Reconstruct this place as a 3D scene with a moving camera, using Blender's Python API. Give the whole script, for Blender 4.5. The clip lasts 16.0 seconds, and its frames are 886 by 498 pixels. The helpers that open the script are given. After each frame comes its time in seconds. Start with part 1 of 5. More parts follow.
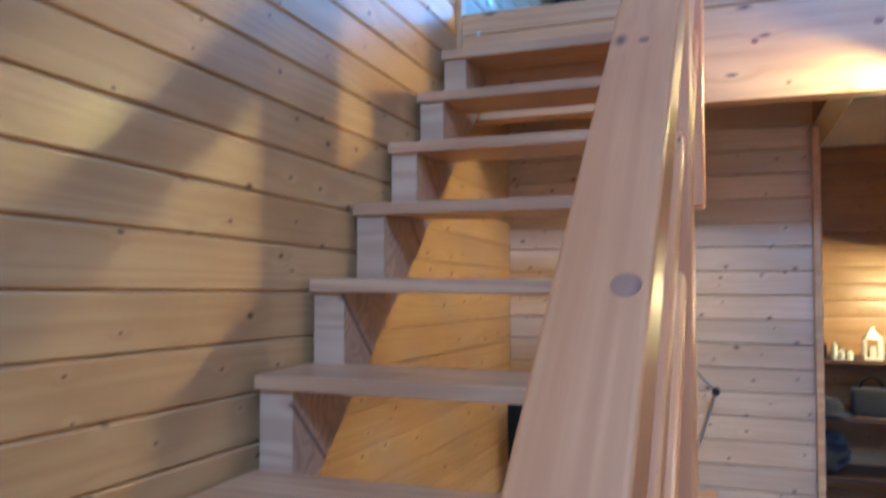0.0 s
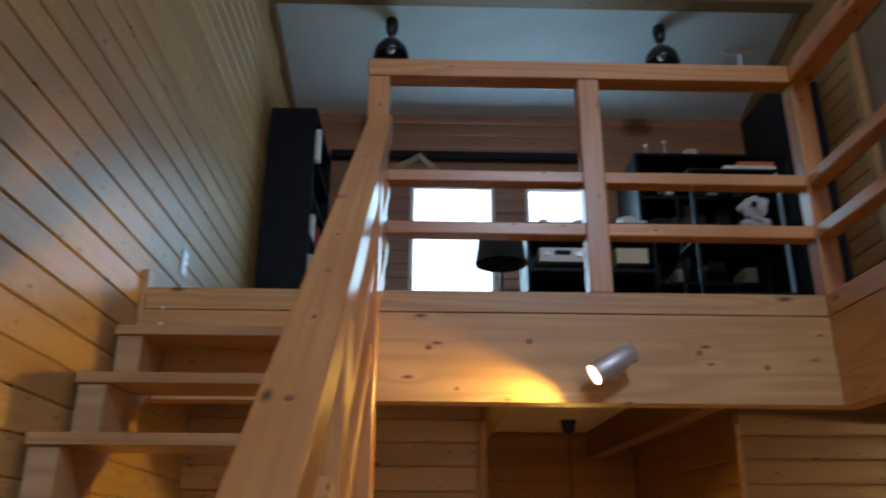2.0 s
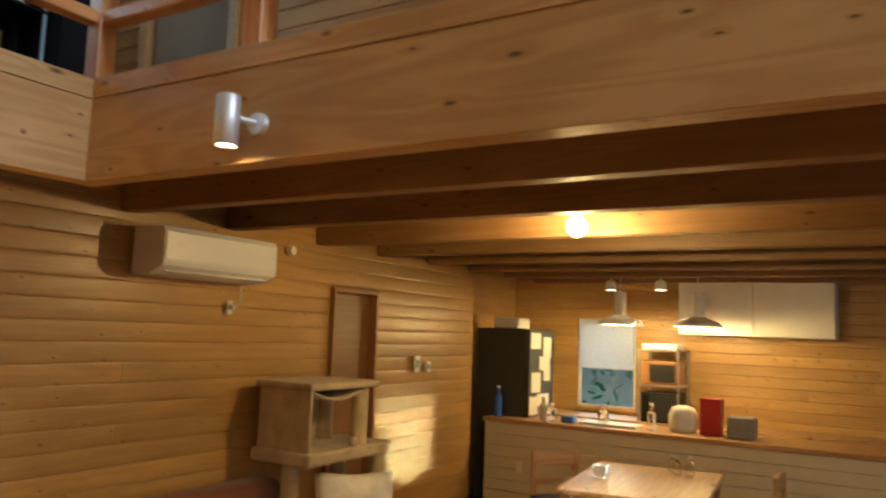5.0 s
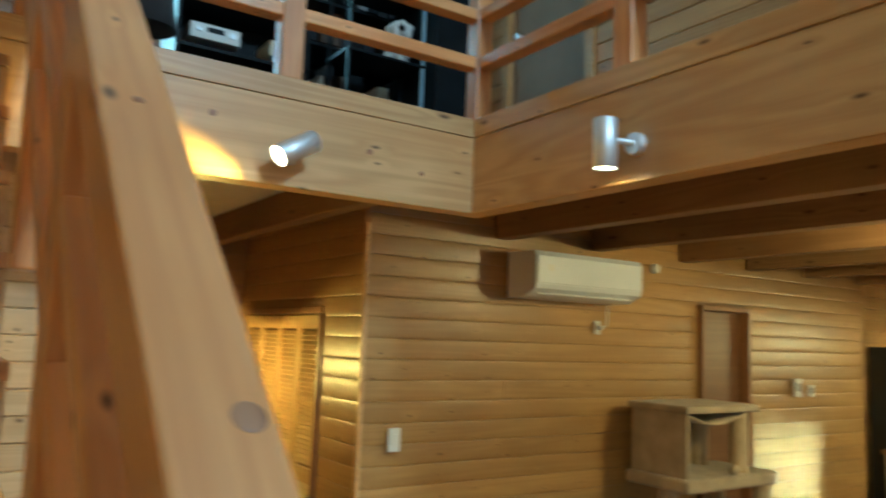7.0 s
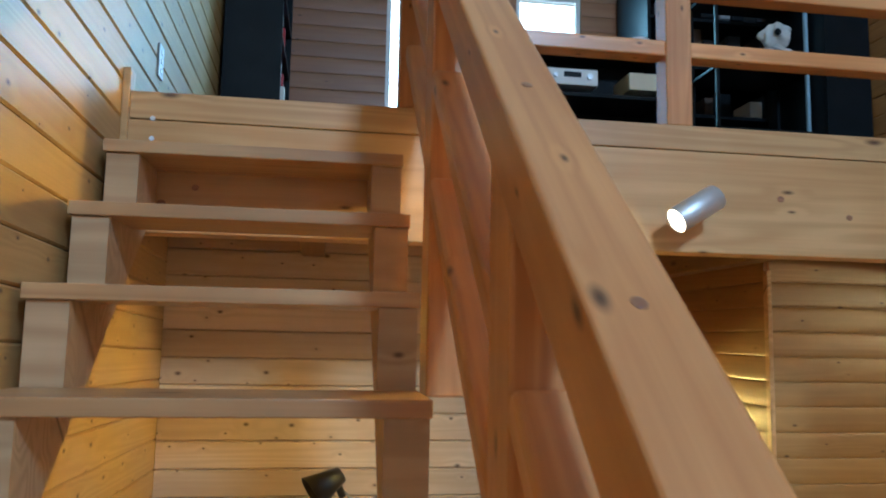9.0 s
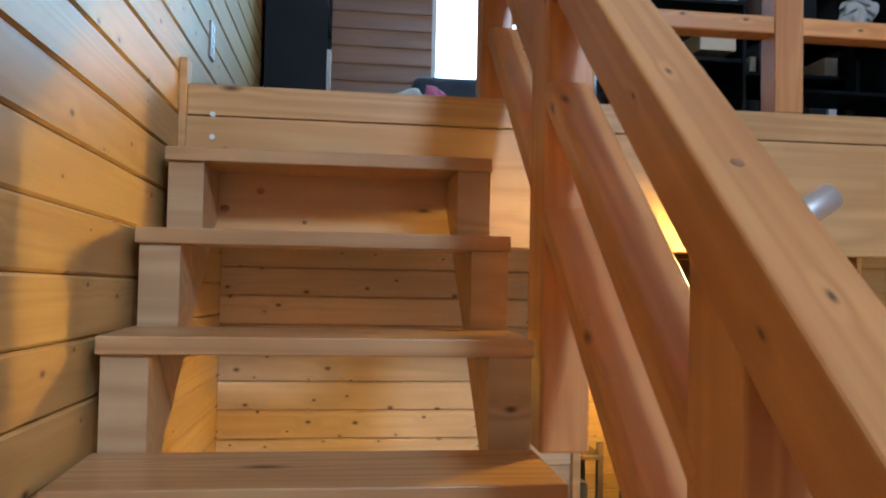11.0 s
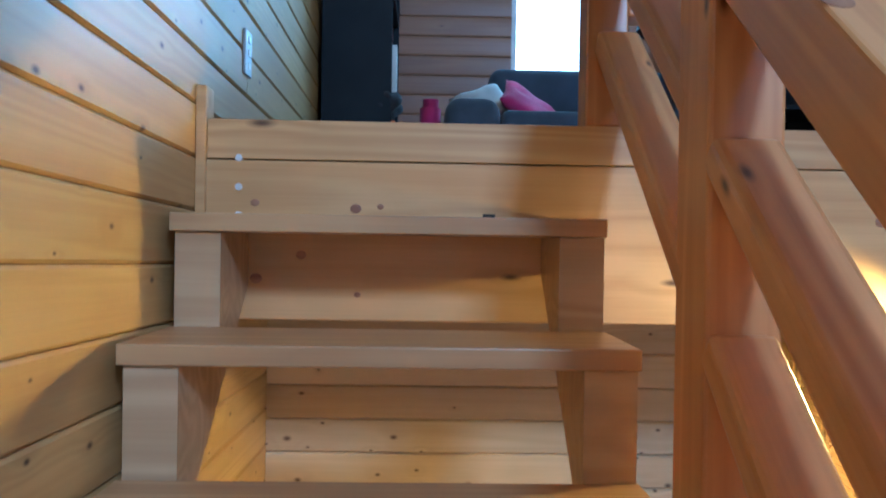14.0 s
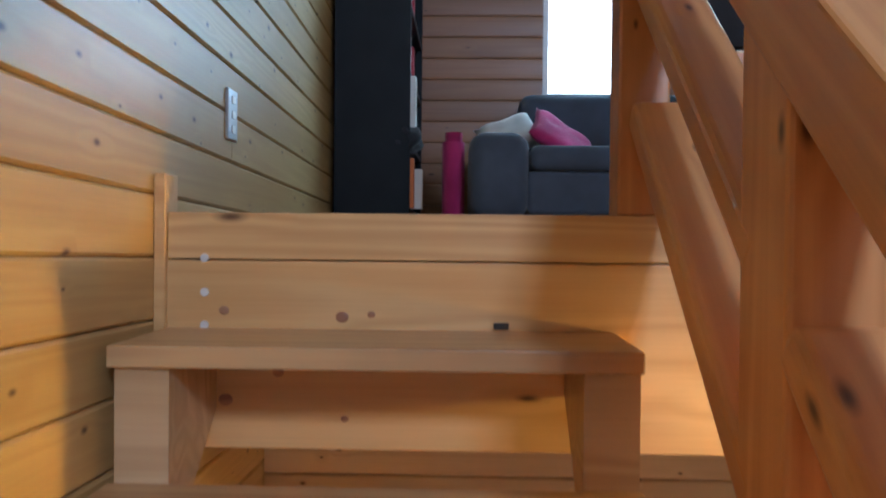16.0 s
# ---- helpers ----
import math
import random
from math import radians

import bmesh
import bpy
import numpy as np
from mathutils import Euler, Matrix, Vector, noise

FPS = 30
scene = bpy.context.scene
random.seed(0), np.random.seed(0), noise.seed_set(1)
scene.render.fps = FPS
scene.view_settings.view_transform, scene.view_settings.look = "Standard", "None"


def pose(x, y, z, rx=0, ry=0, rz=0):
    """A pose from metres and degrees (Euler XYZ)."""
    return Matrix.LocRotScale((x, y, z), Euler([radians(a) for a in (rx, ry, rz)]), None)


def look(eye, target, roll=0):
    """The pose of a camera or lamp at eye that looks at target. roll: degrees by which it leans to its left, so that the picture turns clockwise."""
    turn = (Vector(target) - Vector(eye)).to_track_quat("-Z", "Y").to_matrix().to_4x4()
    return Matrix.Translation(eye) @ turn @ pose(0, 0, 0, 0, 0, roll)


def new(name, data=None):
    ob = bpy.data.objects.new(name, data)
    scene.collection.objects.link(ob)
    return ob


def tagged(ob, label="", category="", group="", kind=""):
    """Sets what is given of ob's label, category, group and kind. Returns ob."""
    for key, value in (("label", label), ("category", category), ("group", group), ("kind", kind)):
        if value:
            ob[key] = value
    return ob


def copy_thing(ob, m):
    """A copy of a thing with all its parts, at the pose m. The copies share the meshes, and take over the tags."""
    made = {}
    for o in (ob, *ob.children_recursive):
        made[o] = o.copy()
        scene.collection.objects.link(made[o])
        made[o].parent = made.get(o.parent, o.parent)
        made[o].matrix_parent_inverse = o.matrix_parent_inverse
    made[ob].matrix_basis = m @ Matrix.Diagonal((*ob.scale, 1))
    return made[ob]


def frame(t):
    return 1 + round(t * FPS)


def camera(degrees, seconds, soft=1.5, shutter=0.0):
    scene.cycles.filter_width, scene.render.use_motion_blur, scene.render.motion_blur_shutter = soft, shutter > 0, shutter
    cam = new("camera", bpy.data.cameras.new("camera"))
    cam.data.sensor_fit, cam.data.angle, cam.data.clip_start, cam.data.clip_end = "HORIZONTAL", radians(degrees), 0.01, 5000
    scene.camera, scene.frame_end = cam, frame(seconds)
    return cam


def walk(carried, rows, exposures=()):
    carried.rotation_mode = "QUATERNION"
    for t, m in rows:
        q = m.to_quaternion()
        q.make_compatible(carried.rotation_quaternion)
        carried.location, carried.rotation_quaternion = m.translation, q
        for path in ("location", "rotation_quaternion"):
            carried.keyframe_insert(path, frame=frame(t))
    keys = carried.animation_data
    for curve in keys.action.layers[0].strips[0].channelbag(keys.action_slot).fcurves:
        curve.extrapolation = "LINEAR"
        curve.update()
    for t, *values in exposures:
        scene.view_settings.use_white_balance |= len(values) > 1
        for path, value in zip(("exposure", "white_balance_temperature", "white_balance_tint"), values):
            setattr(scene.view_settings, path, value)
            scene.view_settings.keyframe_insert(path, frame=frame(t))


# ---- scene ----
cam = camera(60.2, 16.0, 1.9, 0.5)
# seconds, eye, yaw to the left, pitch up, roll
PATH = [
    (0, 0.994, -2.636, 1.692, 20.57, 1.85, -0.18),
    (0.5, 1.012, -2.640, 1.740, 16.49, 8.64, -0.29),
    (1, 1.035, -2.644, 1.828, 12.18, 13.82, -0.15),
    (1.5, 1.066, -2.635, 1.853, 6.30, 18.14, -0.02),
    (2, 1.078, -2.609, 1.858, -1.24, 20.14, 0.34),
    (2.5, 1.043, -2.577, 1.854, -10.19, 21.23, 0.96),
    (3, 0.974, -2.549, 1.851, -20.42, 20.61, 0.85),
    (3.5, 0.885, -2.531, 1.840, -31.90, 17.67, 0.82),
    (4, 0.794, -2.552, 1.805, -42.09, 13.59, 1.48),
    (4.2, 0.777, -2.555, 1.803, -46.38, 11.73, 1.47),
    (4.7, 0.755, -2.586, 1.769, -55.15, 7.97, 1.92),
    (5.25, 0.804, -2.626, 1.730, -60.15, 5.12, 2.35),
    (5.8, 0.850, -2.636, 1.708, -58.66, 3.90, 2.64),
    (6.3, 0.816, -2.585, 1.721, -50.23, 4.42, 2.73),
    (6.5, 0.779, -2.549, 1.734, -45.34, 4.96, 2.73),
    (7, 0.685, -2.496, 1.749, -33.54, 6.58, 2.03),
    (7.5, 0.645, -2.372, 1.752, -24.32, 6.60, 1.56),
    (8, 0.663, -2.223, 1.844, -16.18, 5.86, 0.91),
    (8.5, 0.673, -2.159, 1.959, -10.63, 5.76, 1.14),
    (9, 0.612, -2.120, 2.002, -8.49, 6.69, 1.10),
    (9.2, 0.586, -2.085, 2.034, -8.55, 6.63, 1.22),
    (9.9, 0.498, -2.038, 2.119, -7.79, 6.01, 1.39),
    (10.6, 0.442, -1.986, 2.198, -7.80, 3.44, 1.42),
    (11.3, 0.471, -1.836, 2.236, -5.71, 0.51, 0.78),
    (11.5, 0.497, -1.770, 2.237, -4.54, -0.23, 0.46),
    (12, 0.544, -1.626, 2.317, -1.78, -1.43, 0.60),
    (12.5, 0.537, -1.558, 2.403, 0.48, -1.54, 0.81),
    (13, 0.519, -1.528, 2.426, 1.31, -0.71, 0.85),
    (13.5, 0.505, -1.488, 2.431, 0.50, -0.41, 0.77),
    (14, 0.467, -1.412, 2.470, -1.47, -0.40, 0.92),
    (14.5, 0.439, -1.370, 2.557, -2.89, -0.47, 0.74),
    (15, 0.443, -1.343, 2.608, -3.18, -0.03, 0.70),
    (15.5, 0.491, -1.250, 2.608, -1.13, -0.32, 0.49),
    (16, 0.539, -1.137, 2.685, 1.56, -0.74, 0.53),
]
# seconds, stops, kelvin, tint: the clip's camera meters and balances as it turns
EXPOSURES = [(0.0, 0.0, 3950, 17), (0.3, -0.05, 3650, 10), (0.5, -0.03, 3900, 14), (1.0, -0.3, 4600, 12), (1.5, -0.95, 6000, 18), (2.0, -1.05, 6000, 20), (2.5, -1.05, 7300, 38), (3.1, -0.82, 7900, 42), (4.0, -0.4, 8100, 39), (5.2, -0.25, 6200, 6), (6.4, 0.05, 4950, -15), (7.5, -0.05, 5200, -8), (9.0, -0.1, 5000, 3), (10.5, -0.05, 5400, 8), (11.4, 0.0, 5600, 13), (12.0, 0.08, 5400, 8), (12.5, 0.15, 4650, 6), (13.2, 0.12, 4450, 5), (14.5, 0.0, 4350, 7), (15.0, 0.0, 4500, 8), (15.5, -0.08, 5350, 14), (16.0, -0.13, 5600, 19)]
walk(cam, [(t, pose(x, y, z, 90 + p, 0, w) @ pose(0, 0, 0, 0, 0, r)) for t, x, y, z, w, p, r in PATH], EXPOSURES)


# ---- world and light ----
world = bpy.data.worlds.new("sky")
scene.world = world
world.use_nodes = True
wn, wl = world.node_tree.nodes, world.node_tree.links
sky = wn.new("ShaderNodeTexSky")
sky.sky_type = "NISHITA"
sky.sun_disc = False
sky.sun_elevation = radians(38)
sky.sun_rotation = radians(200)
wl.new(sky.outputs[0], wn["Background"].inputs[0])
wn["Background"].inputs[1].default_value = 0.12
sun = new("sun", bpy.data.lights.new("sun", "SUN"))
sun.data.energy, sun.data.angle, sun.data.color = 0.8, radians(12), (1.0, 0.95, 0.88)
sun.matrix_world = look((0, -10, 12), (0, 3, 0))


def lamp_light(name, kind, energy, colour, m, size=0.05, **more):
    li = bpy.data.lights.new(name, kind)
    li.energy, li.color = energy, colour
    if kind == "AREA":
        li.shape, li.size, li.size_y = "RECTANGLE", size, more["size_y"]
        li.spread = radians(more.get("spread", 180))
    else:
        li.shadow_soft_size = size
    if kind == "SPOT":
        li.spot_size, li.spot_blend = radians(more["cone"]), more["blend"]
    ob = new(name, li)
    ob.matrix_world = m
    return ob


WARM, COOL = (1.0, 0.72, 0.29), (0.66, 0.83, 1.0)
SPOT_WARM = (1.0, 0.63, 0.11)
LOFT_SKY = (0.43, 0.84, 1.0)
# daylight in the window openings
lamp_light("daylight_clerestory", "AREA", 188, COOL, look((2.25, -5.5, 5.45), (1.6, 0.5, 2.3)), 0.7, size_y=0.6)
lamp_light("daylight_south", "AREA", 2, COOL, look((1.35, -5.5, 1.7), (1.35, 0, 1.7)), 2.0, size_y=2.6)
lamp_light("daylight_loft_a", "AREA", 14, LOFT_SKY, look((1.28, 2.82, 3.95), (1.28, 0, 3.9)), 0.5, size_y=0.9)
lamp_light("daylight_loft_b", "AREA", 22, LOFT_SKY, look((2.08, 2.82, 3.95), (2.08, 0, 3.9)), 0.45, size_y=0.9)
lamp_light("daylight_east", "AREA", 12, COOL, look((6.0, -5.5, 1.3), (6.0, 0, 1.0)), 2.4, size_y=1.9)
lamp_light("daylight_east_low", "AREA", 7, COOL, look((5.25, -5.5, 1.80), (6.27, 0.98, 0.74)), 0.80, size_y=0.85, spread=2.5)
# fill added to brighten the landing; its window is only assumed
lamp_light("landing_fill", "AREA", 11, COOL, look((3.1, -5.5, 4.1), (3.1, 0, 3.9)), 0.7, size_y=1.1)
# electric lamps
lamp_light("bulb_light", "POINT", 34, (1.0, 0.64, 0.13), pose(1.97, 2.22, 1.545), 0.012)
lamp_light("globe_light", "POINT", 62, WARM, pose(4.70, -1.087, 2.255), 0.03)
lamp_light("spot_light_a", "SPOT", 80, SPOT_WARM, look((1.680, 0.112, 2.378), (1.545, 0.090, 2.298)), 0.025, cone=122, blend=0.65)
lamp_light("spot_light_b", "SPOT", 55, WARM, look((2.55, -0.665, 2.338), (2.55, -0.665, 0.0)), 0.025, cone=150, blend=0.6)
lamp_light("kitchen_light_a", "POINT", 42, WARM, pose(8.2, -0.20, 1.84), 0.04)
# added kitchen fill, hung in a second pendant that is only assumed
lamp_light("kitchen_fill", "POINT", 42, WARM, pose(8.2, -0.95, 1.84), 0.04)


# ---- materials ----
class Nodes:
    def __init__(self, name):
        self.mat = bpy.data.materials.new(name)
        self.mat.use_nodes = True
        self.t = self.mat.node_tree
        self.b = self.t.nodes["Principled BSDF"]

    def n(self, kind, ins=(), **props):
        node = self.t.nodes.new("ShaderNode" + kind)
        for k, v in props.items():
            if k == "operation":
                node.operation = v
            elif k == "blend_type":
                node.blend_type = v
            elif k == "data_type":
                node.data_type = v
            elif k == "feature":
                node.feature = v
        for k, v in dict(ins).items():
            if hasattr(v, "outputs"):
                v = v.outputs[0]
            if isinstance(v, bpy.types.NodeSocket):
                self.t.links.new(v, node.inputs[k])
            else:
                node.inputs[k].default_value = v
        return node

    def ramp(self, fac, stops):
        node = self.n("ValToRGB", {0: fac})
        els = node.color_ramp.elements
        for i, (p, c) in enumerate(stops):
            e = els[i] if i < 2 else els.new(p)
            e.position, e.color = p, (*c, 1) if len(c) == 3 else c
        return node

    def mix(self, fac, a, b, kind="MIX"):
        node = self.n("Mix", data_type="RGBA", blend_type=kind)
        for k, v in ((0, fac), (6, a), (7, b)):
            if hasattr(v, "outputs"):
                v = v.outputs[2] if v.bl_idname == "ShaderNodeMix" else v.outputs[0]
            if isinstance(v, bpy.types.NodeSocket):
                self.t.links.new(v, node.inputs[k])
            else:
                node.inputs[k].default_value = v if k == 0 else (*v, 1)
        return node

    def done(self, colour=None, rough=None, bump=None, depth=0.002, strength=0.3, **vals):
        if colour is not None:
            if hasattr(colour, "outputs"):
                self.t.links.new(colour.outputs[2] if colour.bl_idname == "ShaderNodeMix" else colour.outputs[0], self.b.inputs["Base Color"])
            else:
                self.b.inputs["Base Color"].default_value = (*colour, 1)
        if rough is not None:
            if hasattr(rough, "outputs"):
                self.t.links.new(rough.outputs[0], self.b.inputs["Roughness"])
            else:
                self.b.inputs["Roughness"].default_value = rough
        if bump is not None:
            bn = self.n("Bump", {"Height": bump, "Distance": depth, "Strength": strength})
            self.t.links.new(bn.outputs[0], self.b.inputs["Normal"])
        for k, v in vals.items():
            self.b.inputs[k.replace("_", " ")].default_value = v
        return self.mat


def wood(name, dark, light, knots=0.05, rough=0.42, knot_colour=(0.075, 0.03, 0.012), density=(3.4, 9.0, 0.5), coat=0.0, ring=0.10, share=0.5):
    """Sawn softwood: grain along the piece's own long axis, growth rings, knots, a tone of its own for each piece."""
    m = Nodes(name)
    tc = m.n("TexCoord").outputs["Object"]
    rnd = m.n("ObjectInfo").outputs["Random"]
    shift = m.n("VectorMath", {0: (31.7, 17.3, 53.1), 1: m.n("CombineXYZ", {0: rnd, 1: rnd, 2: rnd}).outputs[0]}, operation="MULTIPLY")
    v = m.n("VectorMath", {0: tc, 1: shift}, operation="ADD")
    sv = m.n("SeparateXYZ", {0: m.n("VectorMath", {0: v, 1: density}, operation="MULTIPLY")})
    flat = m.n("CombineXYZ", {0: sv.outputs[0], 1: m.n("Math", {0: sv.outputs[1], 1: sv.outputs[2]}, operation="ADD")})
    kn = m.n("TexVoronoi", {"Vector": flat, "Scale": 1.0})
    kn.voronoi_dimensions = "2D"
    kd = kn.outputs["Distance"]
    hue = m.n("SeparateColor", {0: kn.outputs["Color"]})
    pick = m.n("Math", {0: hue.outputs[0], 1: 1.0 - share}, operation="GREATER_THAN")
    size = m.n("MapRange", {"Value": hue.outputs[1], "To Min": 0.6, "To Max": 1.7})
    kd = m.n("Math", {0: kd, 1: size}, operation="MULTIPLY")
    # growth rings that bend round the knots
    near = m.n("MapRange", {"Value": kd, "From Min": 0.0, "From Max": 0.28, "To Min": 0.07, "To Max": 0.0})
    near = m.n("Math", {0: near, 1: pick}, operation="MULTIPLY")
    g1 = m.n("TexNoise", {"Vector": m.n("VectorMath", {0: v, 1: (0.35, 9.0, 6.0)}, operation="MULTIPLY"), "Scale": 1.0, "Detail": 1.5, "Distortion": 0.3})
    total = m.n("Math", {0: g1.outputs["Fac"], 1: near}, operation="ADD")
    wave = m.n("Math", {0: m.n("Math", {0: total, 1: 60.0}, operation="MULTIPLY")}, operation="SINE")
    fine = m.n("TexNoise", {"Vector": m.n("VectorMath", {0: v, 1: (4.0, 170.0, 170.0)}, operation="MULTIPLY"), "Scale": 1.0, "Detail": 3.0})
    patch = m.n("TexNoise", {"Vector": m.n("VectorMath", {0: v, 1: (1.6, 5.0, 3.0)}, operation="MULTIPLY"), "Scale": 1.0, "Detail": 4.0})
    fade = m.n("MapRange", {"Value": patch.outputs["Fac"], "From Min": 0.35, "From Max": 0.65, "To Min": ring * 0.3, "To Max": ring * 1.3})
    f = m.n("Math", {0: m.n("Math", {0: wave, 1: fade}, operation="MULTIPLY"), 1: patch.outputs["Fac"]}, operation="ADD")
    f = m.n("Math", {0: f, 1: m.n("Math", {0: m.n("Math", {0: fine.outputs["Fac"], 1: 0.5}, operation="SUBTRACT"), 1: 0.22}, operation="MULTIPLY")}, operation="ADD")
    col = m.ramp(f, [(0.22, dark), (0.72, light)])
    tone = m.n("MapRange", {"Value": rnd, "To Min": 0.86, "To Max": 1.08})
    col = m.mix(1.0, col, m.n("CombineColor", {0: tone, 1: tone, 2: tone}), "MULTIPLY")
    kf = m.ramp(kd, [(0.0, (1, 1, 1)), (knots * 0.6, (0.8, 0.8, 0.8)), (knots, (0.45, 0.45, 0.45)), (knots * 1.7, (0, 0, 0))])
    kf = m.n("Math", {0: kf, 1: pick}, operation="MULTIPLY")
    col = m.mix(kf, col, knot_colour)
    rg = m.n("MapRange", {"Value": patch.outputs["Fac"], "To Min": rough - 0.10, "To Max": rough + 0.14})
    return m.done(col, rg, f, 0.001, 0.2, Coat_Weight=coat, Coat_Roughness=0.25)


def cloth(name, colour, scale=420.0, vary=0.25, rough=0.95):
    m = Nodes(name)
    tc = m.n("TexCoord").outputs["Object"]
    big = m.n("TexNoise", {"Vector": tc, "Scale": 7.0, "Detail": 4.0})
    weave = m.n("TexVoronoi", {"Vector": tc, "Scale": scale})
    c = m.ramp(big.outputs["Fac"], [(0.25, [x * (1 - vary) for x in colour]), (0.75, [min(1, x * (1 + vary)) for x in colour])])
    return m.done(c, rough, weave.outputs["Distance"], 0.001, 0.5, Sheen_Weight=0.2)


def paint(name, colour, rough=0.5, metal=0.0, vary=0.06, coat=0.0, spec=0.5):
    m = Nodes(name)
    tc = m.n("TexCoord").outputs["Object"]
    big = m.n("TexNoise", {"Vector": tc, "Scale": 5.0, "Detail": 6.0})
    small = m.n("TexNoise", {"Vector": tc, "Scale": 140.0, "Detail": 3.0})
    c = m.ramp(big.outputs["Fac"], [(0.3, [x * (1 - vary) for x in colour]), (0.7, [min(1, x * (1 + vary)) for x in colour])])
    r = m.n("MapRange", {"Value": small.outputs["Fac"], "To Min": max(0.03, rough - 0.08), "To Max": min(1, rough + 0.08)})
    return m.done(c, r, small.outputs["Fac"], 0.0006, 0.15, Metallic=metal, Coat_Weight=coat, Specular_IOR_Level=spec)


def glow(name, colour, strength):
    m = Nodes(name)
    return m.done(colour, 0.4, Emission_Color=(*colour, 1), Emission_Strength=strength)


# paler copy of PINE: the daylight on the partition is put into the colour
PINE_DAYLIT = wood("daylit_pine_board", (0.54, 0.36, 0.19), (0.72, 0.53, 0.31), coat=0.1, knots=0.04, ring=0.09, share=0.8, density=(6.0, 9.0, 0.5))
PINE = wood("pine_wall_board", (0.45, 0.25, 0.078), (0.61, 0.385, 0.142), coat=0.12, knots=0.036, ring=0.09, share=0.7, density=(5.2, 9.0, 0.5))
PINE_ROUND = wood("pine_log_siding", (0.35, 0.18, 0.05), (0.49, 0.285, 0.088), rough=0.4, coat=0.12, knots=0.03, ring=0.08, share=0.5, density=(4.2, 9.0, 0.5))
BEAM = wood("pine_beam", (0.50, 0.268, 0.094), (0.70, 0.44, 0.19), density=(2.6, 8.0, 8.0), knots=0.045, ring=0.13, rough=0.40, share=0.55)
RAIL = wood("pine_rail", (0.52, 0.205, 0.060), (0.76, 0.375, 0.135), density=(4.2, 9.0, 9.0), knots=0.05, rough=0.33, coat=0.15, ring=0.11, share=0.4)
TREAD = wood("stair_tread_wood", (0.43, 0.222, 0.090), (0.60, 0.366, 0.165), density=(1.6, 5.0, 5.0), knots=0.05, rough=0.38, coat=0.1, ring=0.2)
STRING = wood("stair_stringer_wood", (0.44, 0.275, 0.135), (0.60, 0.41, 0.225), density=(4.5, 8.0, 8.0), knots=0.055, ring=0.2, share=0.4)
# darker, redder copy of PINE_ROUND: the backlit north wall's shade is in the colour
SIDING_SHADED = wood("shaded_log_siding", (0.25, 0.098, 0.036), (0.36, 0.158, 0.060), rough=0.45, coat=0.1, knots=0.035, share=0.4)
KNOT = wood("pine_knot", (0.24, 0.10, 0.05), (0.40, 0.20, 0.10), knots=0.01, ring=0.3)
DARK_WOOD = wood("dark_stained_wood", (0.05, 0.025, 0.012), (0.10, 0.055, 0.028), knots=0.02, rough=0.5)
FLOOR_WOOD = wood("floor_board", (0.28, 0.135, 0.05), (0.40, 0.21, 0.085), knots=0.04, rough=0.3, coat=0.2)
# brown pine, darkened below BEAM so the joists' shade sits in the colour
JOIST = wood("brown_joist_wood", (0.21, 0.11, 0.042), (0.31, 0.175, 0.072), density=(2.6, 8.0, 8.0), knots=0.045, ring=0.12, rough=0.5)
LANDING = wood("landing_board", (0.38, 0.18, 0.058), (0.54, 0.29, 0.098), knots=0.035, ring=0.09, share=0.5, density=(4.5, 9.0, 0.5))
DOOR_WOOD = wood("door_veneer", (0.22, 0.095, 0.034), (0.32, 0.15, 0.055), knots=0.01, rough=0.4)
LOFT_DOOR = paint("loft_door_skin", (0.25, 0.155, 0.09), 0.6, vary=0.12)
PLASTER = paint("white_ceiling_board", (0.72, 0.74, 0.74), 0.8, vary=0.04)
CEIL_BROWN = paint("brown_ceiling_board", (0.34, 0.25, 0.15), 0.7, vary=0.1)
BACKING = paint("wall_core", (0.30, 0.18, 0.09), 0.9, vary=0.1)
BLACK = paint("black_laminate", (0.010, 0.012, 0.014), 0.4, vary=0.2, spec=0.12)
BLACK_METAL = paint("black_enamel", (0.015, 0.015, 0.016), 0.3, vary=0.1)
CHROME = paint("brushed_aluminium", (0.78, 0.80, 0.82), 0.46, metal=0.75)
STEEL = paint("steel", (0.5, 0.5, 0.5), 0.35, metal=1.0)
WHITE = paint("white_plastic", (0.76, 0.75, 0.71), 0.4, vary=0.03)
AC_WHITE = paint("cool_white_plastic", (0.74, 0.76, 0.78), 0.35, vary=0.03)
GREY_PLASTIC = paint("grey_plastic", (0.25, 0.25, 0.25), 0.5)
CREAM = paint("cream_paint", (0.70, 0.60, 0.42), 0.5, vary=0.05)
BULB = glow("bulb_glass_lit", (1.0, 0.72, 0.36), 60.0)
SPOT_GLOW = glow("spot_glass_lit", (1.0, 0.80, 0.48), 25.0)
SKY_WHITE = glow("bright_overcast_sky", (0.80, 0.94, 1.0), 5.0)
GREY_CLOTH = cloth("grey_sofa_cloth", (0.055, 0.065, 0.085))
PINK = cloth("pink_blanket", (0.55, 0.03, 0.16))
